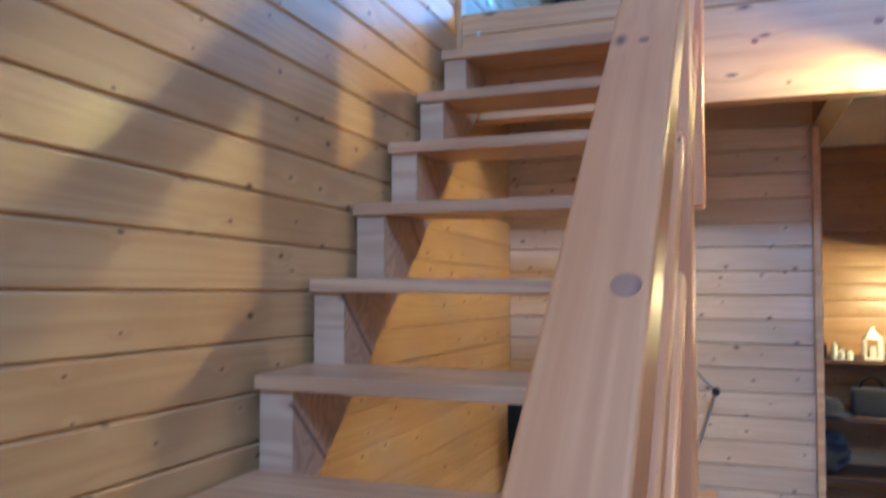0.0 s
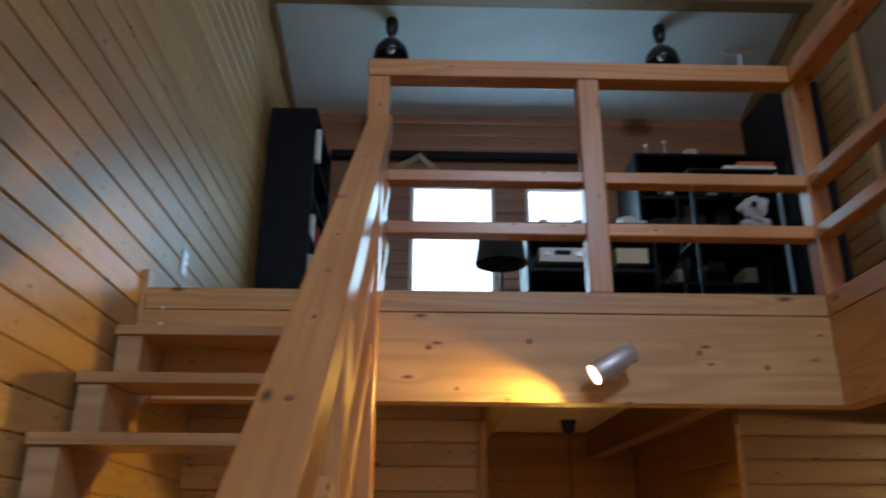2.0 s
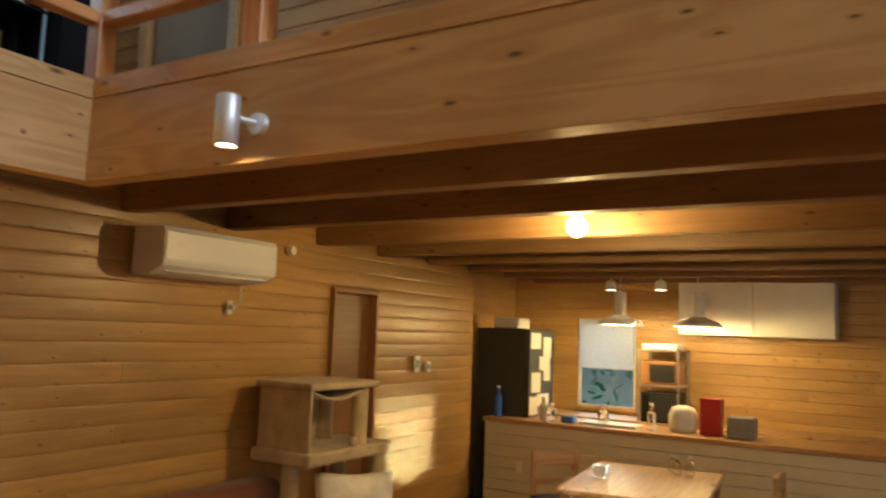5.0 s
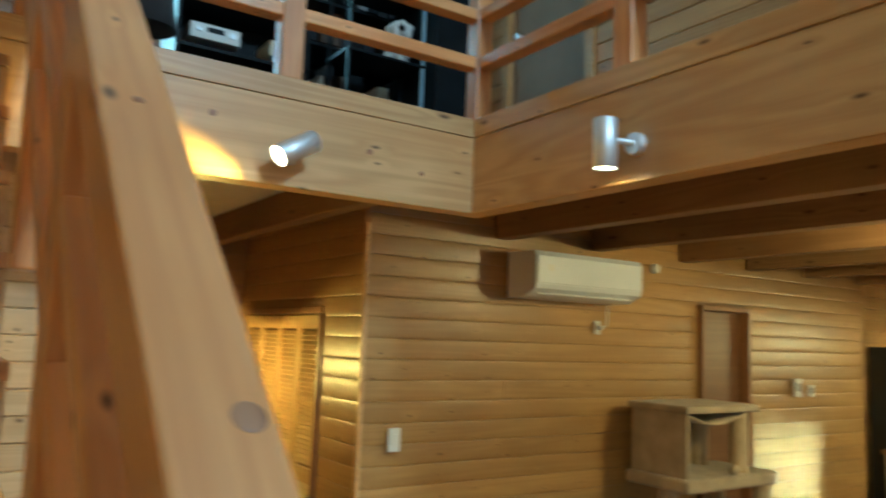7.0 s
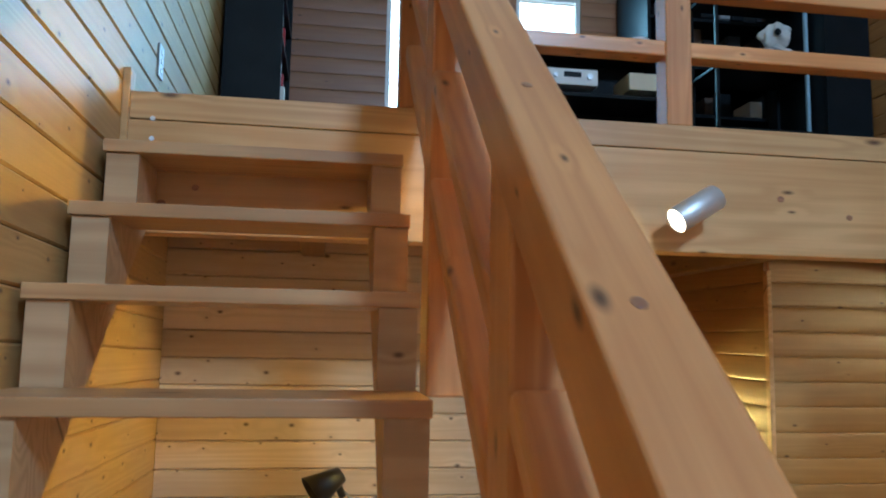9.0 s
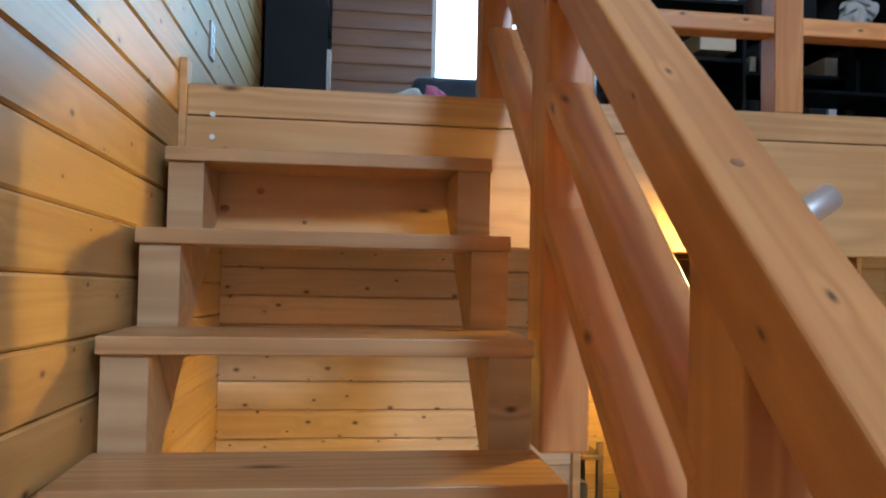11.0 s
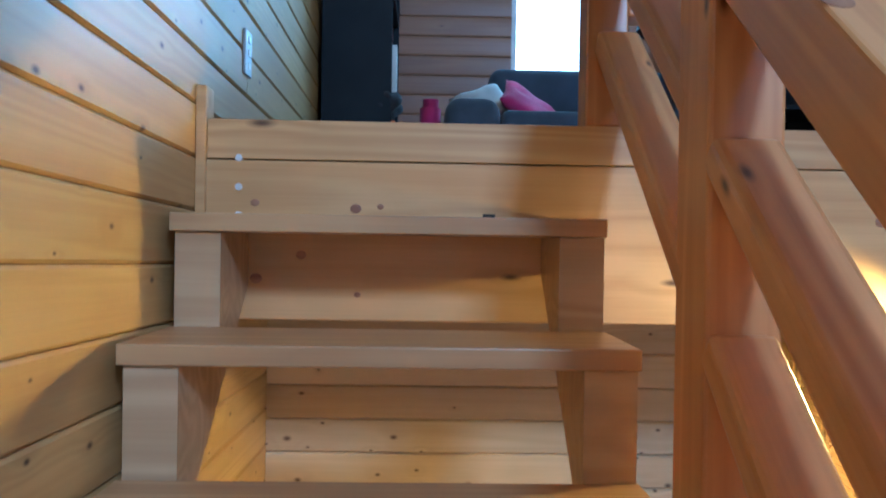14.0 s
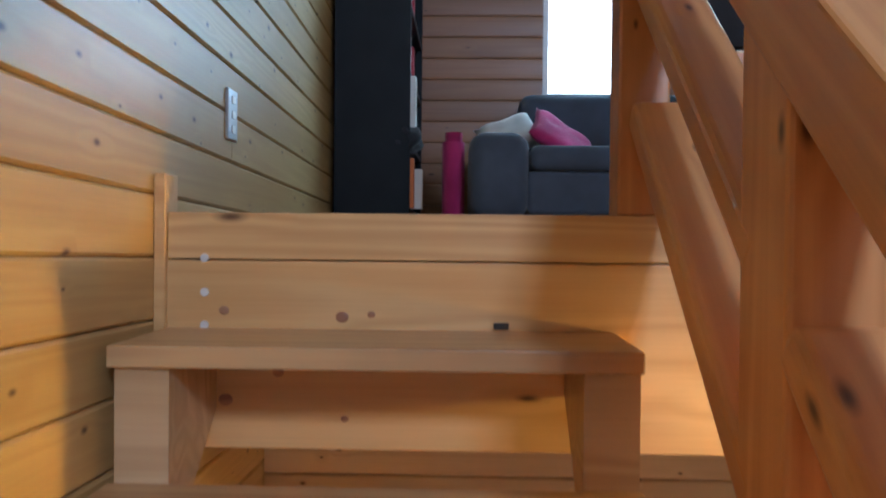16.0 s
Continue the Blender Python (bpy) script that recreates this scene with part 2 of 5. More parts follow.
def blind_cloth(name):
    m = Nodes(name)
    tc = m.n("TexCoord").outputs["Object"]
    c = m.ramp(m.n("TexNoise", {"Vector": tc, "Scale": 30.0, "Detail": 4.0}).outputs["Fac"], [(0.3, (0.78, 0.80, 0.80)), (0.7, (0.86, 0.88, 0.88))])
    mat = m.done(c, 0.9)
    tr = m.n("BsdfTranslucent", {0: c.outputs[0]})
    mx = m.n("MixShader", {0: 0.65})
    m.t.links.new(m.b.outputs[0], mx.inputs[1])
    m.t.links.new(tr.outputs[0], mx.inputs[2])
    m.t.links.new(mx.outputs[0], m.t.nodes["Material Output"].inputs[0])
    return mat


BLIND = blind_cloth("white_blind_cloth")
WHITE_CLOTH = cloth("white_cotton", (0.68, 0.66, 0.62))
BROWN_CLOTH = cloth("brown_sofa_cloth", (0.16, 0.055, 0.025))
CARPET = cloth("cat_tree_plush", (0.42, 0.33, 0.21), 300)
ROPE = cloth("sisal_rope", (0.50, 0.38, 0.22), 250)
DARK_CLOTH = cloth("dark_cloth", (0.02, 0.02, 0.024))
PAPER = paint("paper", (0.74, 0.72, 0.66), 0.8)
ORANGE = paint("orange_paper", (0.65, 0.16, 0.03), 0.6)
FRIDGE = paint("dark_grey_enamel", (0.045, 0.050, 0.047), 0.45, vary=0.08)
RED = paint("red_enamel", (0.45, 0.02, 0.03), 0.3)
PALE_BLUE = paint("pale_blue_enamel", (0.35, 0.5, 0.6), 0.4)
BLUE = paint("blue_plastic", (0.03, 0.12, 0.5), 0.4)
GRASS = cloth("garden_grass", (0.05, 0.10, 0.03), 40, 0.4)
GREEN = cloth("garden_leaves", (0.03, 0.16, 0.09), 30, 0.6)


def glass(name, tint=(0.95, 0.98, 0.98)):
    m = Nodes(name)
    return m.done(tint, 0.02, Transmission_Weight=1.0, IOR=1.45)


GLASS = glass("window_glass")


# ---- mesh helpers ----
def box(bm, x0, x1, y0, y1, z0, z1, bevel=0.0, seg=1):
    made = bmesh.ops.create_cube(bm, size=1.0, matrix=Matrix.Translation(((x0 + x1) / 2, (y0 + y1) / 2, (z0 + z1) / 2)) @ Matrix.Diagonal((abs(x1 - x0), abs(y1 - y0), abs(z1 - z0), 1)))
    if bevel:
        edges = {e for v in made["verts"] for e in v.link_edges}
        bmesh.ops.bevel(bm, geom=list(edges), offset=bevel, segments=seg, profile=0.5, affect="EDGES")
    return bm


def cyl(bm, p0, p1, r0, r1=None, seg=14):
    p0, p1 = Vector(p0), Vector(p1)
    m = Matrix.Translation((p0 + p1) / 2) @ (p1 - p0).to_track_quat("Z", "Y").to_matrix().to_4x4()
    bmesh.ops.create_cone(bm, cap_ends=True, segments=seg, radius1=r0, radius2=r0 if r1 is None else r1, depth=(p1 - p0).length, matrix=m)
    return bm


def shell(bm, centre, prof, seg=20):
    """A turned body: prof holds (radius, height) pairs."""
    rings = []
    for r, h in prof:
        rings.append([bm.verts.new((centre[0] + r * math.cos(2 * math.pi * i / seg), centre[1] + r * math.sin(2 * math.pi * i / seg), centre[2] + h)) for i in range(seg)])
    for a, b in zip(rings, rings[1:]):
        for i in range(seg):
            bm.faces.new((a[i], a[(i + 1) % seg], b[(i + 1) % seg], b[i]))
    return bm


def blob(bm, centre, size, sub=2, rough=0.0, seed=0.0):
    made = bmesh.ops.create_icosphere(bm, subdivisions=sub, radius=1.0)
    for v in made["verts"]:
        k = 1.0 + rough * noise.noise(v.co * 1.7 + Vector((seed, seed * 2, 0)))
        v.co = Vector((v.co.x * size[0] * k + centre[0], v.co.y * size[1] * k + centre[1], v.co.z * size[2] * k + centre[2]))
    return bm


def cushion_mesh(bm, w, h, d, n=10, puff=1.0):
    """A pillow lying in its own XY plane."""
    grid = {}
    for s in (1, -1):
        for i in range(n + 1):
            for j in range(n + 1):
                u, v = 2 * i / n - 1, 2 * j / n - 1
                k = max(0.0, (1 - u ** 4) * (1 - v ** 4)) ** 0.5
                pinch = 1 - 0.08 * (1 - abs(u)) * abs(v) - 0.08 * (1 - abs(v)) * abs(u)
                wob = 0.012 * noise.noise(Vector((u * 2, v * 2, s)))
                key = (i, j, 0) if k < 1e-6 else (i, j, s)
                if key not in grid:
                    grid[key] = bm.verts.new((u * w / 2 * pinch, v * h / 2 * pinch, s * k * d / 2 * puff + wob * (k > 0)))
        for i in range(n):
            for j in range(n):
                q = [grid.get((a, b, s)) or grid[(a, b, 0)] for a, b in ((i, j), (i + 1, j), (i + 1, j + 1), (i, j + 1))]
                bm.faces.new(q if s > 0 else q[::-1])
    return bm


def mesh_of(name, bm, material, smooth=False):
    bmesh.ops.recalc_face_normals(bm, faces=bm.faces)
    me = bpy.data.meshes.new(name)
    bm.to_mesh(me)
    bm.free()
    me.materials.append(material)
    if smooth:
        me.shade_smooth()
    return me


def part(name, bm, material, parent, label="", m=None, smooth=False):
    ob = new(name, mesh_of(name, bm, material, smooth))
    ob.parent = parent
    if m is not None:
        ob.matrix_local = m
    return tagged(ob, label)


def thing(name, label, category, loc=(0, 0, 0), rz=0.0, group=""):
    ob = new(name)
    ob.empty_display_size = 0.1
    ob.matrix_world = pose(*loc, 0, 0, rz)
    return tagged(ob, label, category, group)


def solid(name, bm, material, label, category, group="", m=None, smooth=False, kind=""):
    ob = new(name, mesh_of(name, bm, material, smooth))
    if m is not None:
        ob.matrix_world = m
    return tagged(ob, label, category, group, kind)


def structure(name, bm, material, label, category):
    return solid(name, bm, material, label, category, kind="structure")


B = bmesh.new
PITCH = 0.1096
BOARDS = {}


def board_mesh(length, width, material, rounded, thick=0.014):
    key = (round(length, 2), round(width, 3), material.name, rounded)
    if key not in BOARDS:
        h, g = width / 2 - 0.001, 0.0055
        if rounded:
            prof = [(-h, 0.0), (-h, 0.0065)] + [(h * math.sin(a), 0.0100 + 0.0040 * math.cos(a) ** 0.8) for a in [x * math.pi / 2 / 3.2 for x in (-3, -2, -1, 0, 1, 2, 3)]] + [(h, 0.0065), (h, 0.0)]
        else:
            prof = [(-h, 0.0), (-h, thick - g), (-h + g, thick), (h - g, thick), (h, thick - g), (h, 0.0)]
        bm = B()
        ends = [[bm.verts.new((s * (length / 2 - 0.0006), y, z)) for y, z in prof] for s in (-1, 1)]
        for i in range(len(prof) - 1):
            bm.faces.new((ends[0][i], ends[1][i], ends[1][i + 1], ends[0][i + 1]))
        bm.faces.new(ends[0])
        bm.faces.new(ends[1][::-1])
        BOARDS[key] = mesh_of("board", bm, material)
    return BOARDS[key]


def wall_frame(origin, u, n):
    u, n = Vector(u), Vector(n)
    up = n.cross(u)
    return Matrix((( u.x, up.x, n.x, origin[0]), (u.y, up.y, n.y, origin[1]), (u.z, up.z, n.z, origin[2]), (0, 0, 0, 1)))


def boards(parent, frame_m, u0, u1, z0, z1, phase, material, rounded=False, holes=(), top=None, max_len=3.3, seed=1, pitch=PITCH):
    """Cover a wall with horizontal boards; u and z are measured in the wall's own frame."""
    rng = random.Random(seed)
    k = math.floor((z0 - phase) / pitch)
    while True:
        a, b = phase + k * pitch, phase + (k + 1) * pitch
        k += 1
        lo, hi = max(a, z0), min(b, z1)
        if a >= z1 - 1e-6:
            break
        if hi - lo < 0.012:
            continue
        spans = [(u0, u1)]
        if top:
            spans = top(hi, u0, u1)
        for h0, h1, g0, g1 in holes:
            if lo < g1 - 0.02 and hi > g0 + 0.02:
                spans = [s for p in spans for s in ((p[0], min(p[1], h0)), (max(p[0], h1), p[1])) if s[1] - s[0] > 0.03]
        for s0, s1 in spans:
            cuts, at = [s0], s0 + rng.uniform(0.9, max_len)
            while at < s1 - 0.5:
                cuts.append(round(at, 2))
                at += rng.uniform(1.6, max_len)
            cuts.append(s1)
            for c0, c1 in zip(cuts, cuts[1:]):
                ob = new("board", board_mesh(c1 - c0, hi - lo, material, rounded))
                ob.parent = parent
                ob.matrix_local = frame_m @ pose((c0 + c1) / 2, (lo + hi) / 2, rng.uniform(-0.0006, 0.0006))


def slab(x0, x1, y0, y1, z0, z1, holes=(), axis="x"):
    """A wall core as one mesh; holes as (from, to, low, high) along the wall."""
    bm = B()
    a0, a1 = (x0, x1) if axis == "x" else (y0, y1)
    us = sorted({a0, a1, *[h[0] for h in holes], *[h[1] for h in holes]})
    zs = sorted({z0, z1, *[h[2] for h in holes], *[h[3] for h in holes]})
    for ua, ub in zip(us, us[1:]):
        for za, zb in zip(zs, zs[1:]):
            cu, cz = (ua + ub) / 2, (za + zb) / 2
            if any(h[0] < cu < h[1] and h[2] < cz < h[3] for h in holes):
                continue
            if axis == "x":
                box(bm, ua, ub, y0, y1, za, zb)
            else:
                box(bm, x0, x1, ua, ub, za, zb)
    return bm


# ---- the plan ----
RISE, GO, WIDE = 0.21, 0.2373, 0.81
LOFT, BEAM_LOW = 2.73, 2.30
Y_LOFT, Y_WALL, Y_BACK, Y_SOUTH = 0.24, 1.0, 2.85, -5.6
X_BEAM, X_LOFT, X_EAST = 2.645, 3.65, 9.2


def roof(y):
    return 5.02 + 0.24 * (2.85 - y)


structure("floor", slab(-0.15, X_EAST + 0.15, Y_SOUTH - 0.15, Y_BACK + 0.15, -0.12, 0.0), BACKING, "honey-coloured wooden board floor", "floor")
w = structure("wall_west", slab(-0.18, -0.036, Y_SOUTH - 0.15, Y_BACK + 0.15, 0.0, 7.1, axis="y"), BACKING, "honey pine tongue-and-groove wall beside the stairs", "wall")
WEST = w
w_back = structure("wall_north", slab(-0.036, X_LOFT + 0.1, Y_BACK + 0.016, Y_BACK + 0.16, 0.0, 5.3, holes=((0.94, 1.60, 3.42, 4.43), (1.84, 2.31, 3.42, 4.42))), BACKING, "pine log-siding wall with two bright windows", "wall")
NORTH = w_back
PART = structure("wall_partition", slab(-0.036, 1.33, Y_WALL + 0.016, Y_WALL + 0.1, 0.0, 2.56), BACKING, "pine board partition under the loft, daylight in its colour", "wall")
X_NOOK, Y_NOOK = 7.40, 1.42
ACW = structure("wall_living", slab(2.546, X_NOOK, Y_WALL + 0.031, Y_WALL + 0.14, 0.0, 2.56, holes=((5.22, 5.73, 0.0, 2.01),)), BACKING, "golden pine log-siding wall of the living room", "wall")
RET = structure("wall_alcove", slab(2.546, 2.66, Y_WALL + 0.14, Y_BACK, 0.0, 2.56, holes=((1.52, 2.74, 0.0, 1.86),), axis="y"), BACKING, "pine wall of the alcove with a closet opening", "wall")
LW = structure("wall_loft", slab(X_LOFT + 0.016, X_LOFT + 0.12, Y_SOUTH, Y_BACK, LOFT, 7.1, holes=((0.57, 1.26, LOFT, LOFT + 2.0),), axis="y"), BACKING, "pine board wall of the upper landing", "wall")
structure("wall_nook_return", slab(X_NOOK - 0.12, X_NOOK, Y_WALL + 0.14, Y_NOOK + 0.14, 0.0, 2.56, axis="y"), BACKING, "plain return of the kitchen recess", "wall")
NOOK = structure("wall_nook", slab(X_NOOK, X_EAST, Y_NOOK + 0.016, Y_NOOK + 0.14, 0.0, 2.56), BACKING, "pine board wall behind the refrigerator", "wall")
EAST = structure("wall_east", slab(X_EAST + 0.016, X_EAST + 0.16, Y_SOUTH, Y_NOOK + 0.14, 0.0, 2.75, holes=((-0.06, 0.62, 0.95, 1.95),), axis="y"), BACKING, "kitchen wall of pine boards with a window", "wall")
# the last opening is unseen, added to go with the landing fill
structure("wall_south", slab(-0.036, X_EAST + 0.15, Y_SOUTH - 0.14, Y_SOUTH, 0.0, 7.1, holes=((0.3, 2.4, 0.3, 3.0), (1.8, 2.7, 5.1, 5.8), (4.7, 7.3, 0.3, 2.25), (2.76, 3.46, 3.5, 4.7))), BACKING, "plain end wall with tall windows", "wall")
# sloping ceiling of white board
bm = B()
for y0, y1 in ((Y_SOUTH - 0.15, Y_BACK + 0.15),):
    vs = [bm.verts.new((x, y, roof(y) + d)) for d in (0.0, 0.15) for x, y in ((-0.16, y0), (X_LOFT + 0.12, y0), (X_LOFT + 0.12, y1), (-0.16, y1))]
    for q in ((3, 2, 1, 0), (4, 5, 6, 7), (0, 1, 5, 4), (1, 2, 6, 5), (2, 3, 7, 6), (3, 0, 4, 7)):
        bm.faces.new([vs[i] for i in q])
structure("ceiling", bm, PLASTER, "white sloping ceiling boards", "ceiling")
bm = slab(X_BEAM + 0.1, X_EAST + 0.1, Y_SOUTH, Y_WALL + 0.03, 2.57, 2.62)
box(bm, X_NOOK - 0.1, X_EAST + 0.1, Y_WALL + 0.03, Y_NOOK + 0.03, 2.57, 2.62)
structure("ceiling_living", bm, CEIL_BROWN, "pale board ceiling between the joists", "ceiling")
structure("roof_over_rooms", slab(X_LOFT + 0.12, X_EAST + 0.16, Y_SOUTH - 0.15, Y_BACK + 0.16, 2.68, 2.75), BACKING, "floor of the closed upper rooms", "ceiling")
structure("ceiling_alcove", slab(-0.036, 2.55, Y_LOFT + 0.12, Y_BACK, 2.50, 2.55), PLASTER, "pale board ceiling under the loft", "ceiling")
bm = slab(-0.036, X_LOFT, Y_LOFT + 0.02, Y_BACK, 2.64, LOFT - 0.012)
box(bm, X_BEAM + 0.02, X_LOFT, Y_SOUTH, Y_LOFT + 0.02, 2.64, LOFT - 0.012)
structure("loft_floor", bm, BACKING, "boarded floor of the loft", "floor")

# trim: ceiling strips, corner strips
bm = B()
for y0, y1 in ((Y_SOUTH, Y_BACK),):
    vs = [bm.verts.new((x, y, roof(y) + d)) for x in (-0.03, 0.012) for y, d in ((y0, -0.09), (y1, -0.09), (y1, 0.0), (y0, 0.0))]
    for q in ((0, 1, 2, 3), (7, 6, 5, 4), (0, 4, 5, 1), (1, 5, 6, 2), (2, 6, 7, 3), (3, 7, 4, 0)):
        bm.faces.new([vs[i] for i in q])
structure("trim_ceiling_west", bm, JOIST, "pine strip between wall and ceiling", "trim")
bm = B()
vs = [bm.verts.new((x, y, roof(y) + d)) for x in (X_LOFT - 0.03, X_LOFT + 0.004) for y, d in ((Y_SOUTH, -0.09), (Y_BACK, -0.09), (Y_BACK, 0.0), (Y_SOUTH, 0.0))]
for q in ((0, 1, 2, 3), (7, 6, 5, 4), (0, 4, 5, 1), (1, 5, 6, 2), (2, 6, 7, 3), (3, 7, 4, 0)):
    bm.faces.new([vs[i] for i in q])
structure("trim_ceiling_loft", bm, JOIST, "pine strip between wall and ceiling", "trim")
structure("trim_stair_head", box(B(), -0.0215, 0.0, Y_LOFT - 0.012, Y_LOFT + 0.05, 2.30, 2.80, 0.002), BEAM, "upright pine strip at the stair head", "trim")
structure("trim_partition", box(B(), 1.33, 1.362, Y_WALL - 0.02, Y_WALL + 0.105, 0.0, 2.5, 0.003), BEAM, "pine edge strip of the partition", "trim")
structure("trim_alcove_corner", box(B(), 2.526, 2.548, Y_WALL - 0.004, Y_WALL + 0.03, 0.0, 2.33, 0.003), BEAM, "pine corner strip", "trim")
structure("trim_loft_post_strip", box(B(), X_LOFT - 0.02, X_LOFT + 0.016, 1.26, 1.33, LOFT, LOFT + 2.07, 0.003), LANDING, "pine door lining", "trim")
structure("trim_loft_door_lining", box(B(), X_LOFT - 0.02, X_LOFT + 0.016, 0.50, 0.57, LOFT, LOFT + 2.07, 0.003), LANDING, "pine door lining", "trim")


def beam_piece(name, length, w, h, m, label, material=BEAM, bevel=0.006, category="beam", group=""):
    """A timber whose own x axis is its length; m sets its middle."""
    return solid(name, box(B(), -length / 2, length / 2, -w / 2, w / 2, -h / 2, h / 2, bevel, 2), material, label, category, group, m, kind="structure")


# loft edge: main beams, with a curb board on top
L1 = X_BEAM + 0.1
beam_piece("beam_loft", L1 + 0.02, 0.10, 0.343, pose(L1 / 2 - 0.01, Y_LOFT + 0.05, 2.4715), "deep honey pine beam at the loft edge", bevel=0.004)
BEAM_LOFT = bpy.data.objects["beam_loft"]
for x, z, k in ((0.32, 2.542, 0.010), (0.104, 2.552, 0.008), (0.373, 2.547, 0.006), (0.204, 2.441, 0.009), (0.108, 2.389, 0.011), (0.326, 2.357, 0.006), (1.087, 2.506, 0.010), (1.471, 2.533, 0.012), (2.121, 2.494, 0.011), (1.853, 2.497, 0.008), (2.375, 2.441, 0.010), (1.194, 2.350, 0.007)):
    part("knot", blob(B(), (0, 0, 0), (k * 1.2, 0.0016, k), 3), KNOT, BEAM_LOFT, "brown knot in the beam", BEAM_LOFT.matrix_world.inverted() @ pose(x, Y_LOFT, z), True)
beam_piece("beam_landing", -Y_SOUTH + Y_LOFT, 0.10, 0.343, pose(X_BEAM + 0.05, (Y_SOUTH + Y_LOFT) / 2, 2.4715, 0, 0, 90), "deep reddish pine beam under the landing", bevel=0.004)
beam_piece("curb_loft", X_BEAM + 0.109, 0.12, 0.0845, pose((X_BEAM + 0.11) / 2 + 0.0005, Y_LOFT + 0.057, 2.68775), "pine curb board on the loft beam", bevel=0.002)
beam_piece("curb_landing", -Y_SOUTH + Y_LOFT - 0.004, 0.12, 0.0845, pose(X_BEAM + 0.057, (Y_SOUTH + Y_LOFT) / 2 - 0.003, 2.68775, 0, 0, 90), "pine curb board on the landing beam", bevel=0.003)
for x in (3.42, 4.17, 5.03, 5.78, 6.53, 7.3, 8.05, 8.8):
    beam_piece("joist", Y_WALL - Y_SOUTH, 0.10, 0.25, pose(x, (Y_WALL + Y_SOUTH) / 2, 2.452, 0, 0, 90), "brown pine ceiling joist", JOIST, group="ceiling joists", category="joist")
for x in (0.55, 1.38, 2.25):
    beam_piece("joist", Y_BACK - Y_LOFT - 0.12, 0.09, 0.18, pose(x, (Y_BACK + Y_LOFT + 0.1) / 2, 2.412, 0, 0, 90), "brown pine joist under the loft", JOIST, group="loft joists", category="joist")
beam_piece("purlin", X_LOFT, 0.12, 0.16, pose(X_LOFT / 2, 1.62, roof(1.62) - 0.06), "dark reddish pine purlin under the ceiling", JOIST, category="purlin")

# ---- stairs ----
STEPS = 12
SLOPE = RISE / GO
stairs = thing("staircase", "open-riser pine staircase with sawtooth stringers along the board wall", "staircase", (0, 0, 0))
for k in range(1, STEPS + 1):
    y, z = -GO * (k - 1), LOFT - RISE * k
    part("tread", box(B(), -WIDE / 2, WIDE / 2, -0.122, 0.122, -0.017, 0.017, 0.003, 2), TREAD, stairs, "", pose(WIDE / 2, y + 0.122, z - 0.017))


def stringer(x0, x1, low):
    """Sawtooth board built step by step: riser face, seat and the sloping underside."""
    bm = B()
    for k in range(1, STEPS + 1):
        y0, z = -GO * (k - 1) + 0.012, LOFT - RISE * k - 0.035
        y1 = y0 + GO if k > 1 else Y_LOFT - 0.002
        b0, b1 = max(0.0, low + SLOPE * y0), max(0.0, low + SLOPE * y1)
        c = [[bm.verts.new((x, y, h)) for y, h in ((y0, b0), (y1, b1), (y1, z), (y0, z))] for x in (x0, x1)]
        bm.faces.new(c[0])
        bm.faces.new(c[1][::-1])
        bm.faces.new((c[0][2], c[0][3], c[1][3], c[1][2]))
        bm.faces.new((c[0][0], c[0][1], c[1][1], c[1][0]))
        zr = z - RISE if k < STEPS else 0.0
        r = [bm.verts.new((x, y0, h)) for x, h in ((x0, zr), (x1, zr), (x1, z), (x0, z))]
        bm.faces.new(r)
    bmesh.ops.remove_doubles(bm, verts=bm.verts, dist=1e-5)
    return bm


part("stringer", stringer(0.008, 0.092, 2.165), STRING, stairs, "greyish sawn pine sawtooth stringer")
part("stringer", stringer(0.722, 0.806, 2.20), STRING, stairs, "pine sawtooth stringer")
# bolt caps in the fascia by the wall
for z in (2.647, 2.585, 2.525):
    part("bolt_cap", cyl(B(), (0.069, Y_LOFT - 0.004, z), (0.069, Y_LOFT + 0.01, z), 0.0078, 0.007, 14), CHROME, stairs, "small steel bolt head")

# black box set on the fascia to stand for a dark slot cut in it
part("metal_clip", box(B(), 0.594, 0.621, Y_LOFT - 0.004, Y_LOFT + 0.004, 2.523, 2.535, 0.001), BLACK_METAL, stairs, "small dark box in place of a slot in the fascia")

# ---- stair railing ----
RX0, RX1, RXM = 0.829, 0.926, 0.8775
RS = 0.86
railing = thing("stair_railing", "stout pine stair railing with two sloping mid rails", "railing", (RXM, 0, 0))
END = -2.33


def sloped(a_top, a_low, y0, y1, x0, x1, bevel):
    """A sloping bar between y0 and y1 whose own x axis runs up the slope."""
    length = (y1 - y0) * math.hypot(1, RS)
    h = (a_top - a_low) * math.cos(math.atan(RS))
    ym = (y0 + y1) / 2
    bm = box(B(), -length / 2, length / 2, -(x1 - x0) / 2, (x1 - x0) / 2, -h / 2, h / 2, bevel, 3)
    turn = Euler((0, -math.atan(RS), radians(90)), "XYZ").to_matrix().to_4x4()
    return bm, Matrix.Translation(((x0 + x1) / 2 - RXM, ym, (a_top + a_low) / 2 + RS * ym)) @ turn


bm, m = sloped(3.315, 3.187, END, Y_LOFT - 0.03, RX0, RX1, 0.007)
part("handrail", bm, RAIL, railing, "smooth square pine handrail", m)
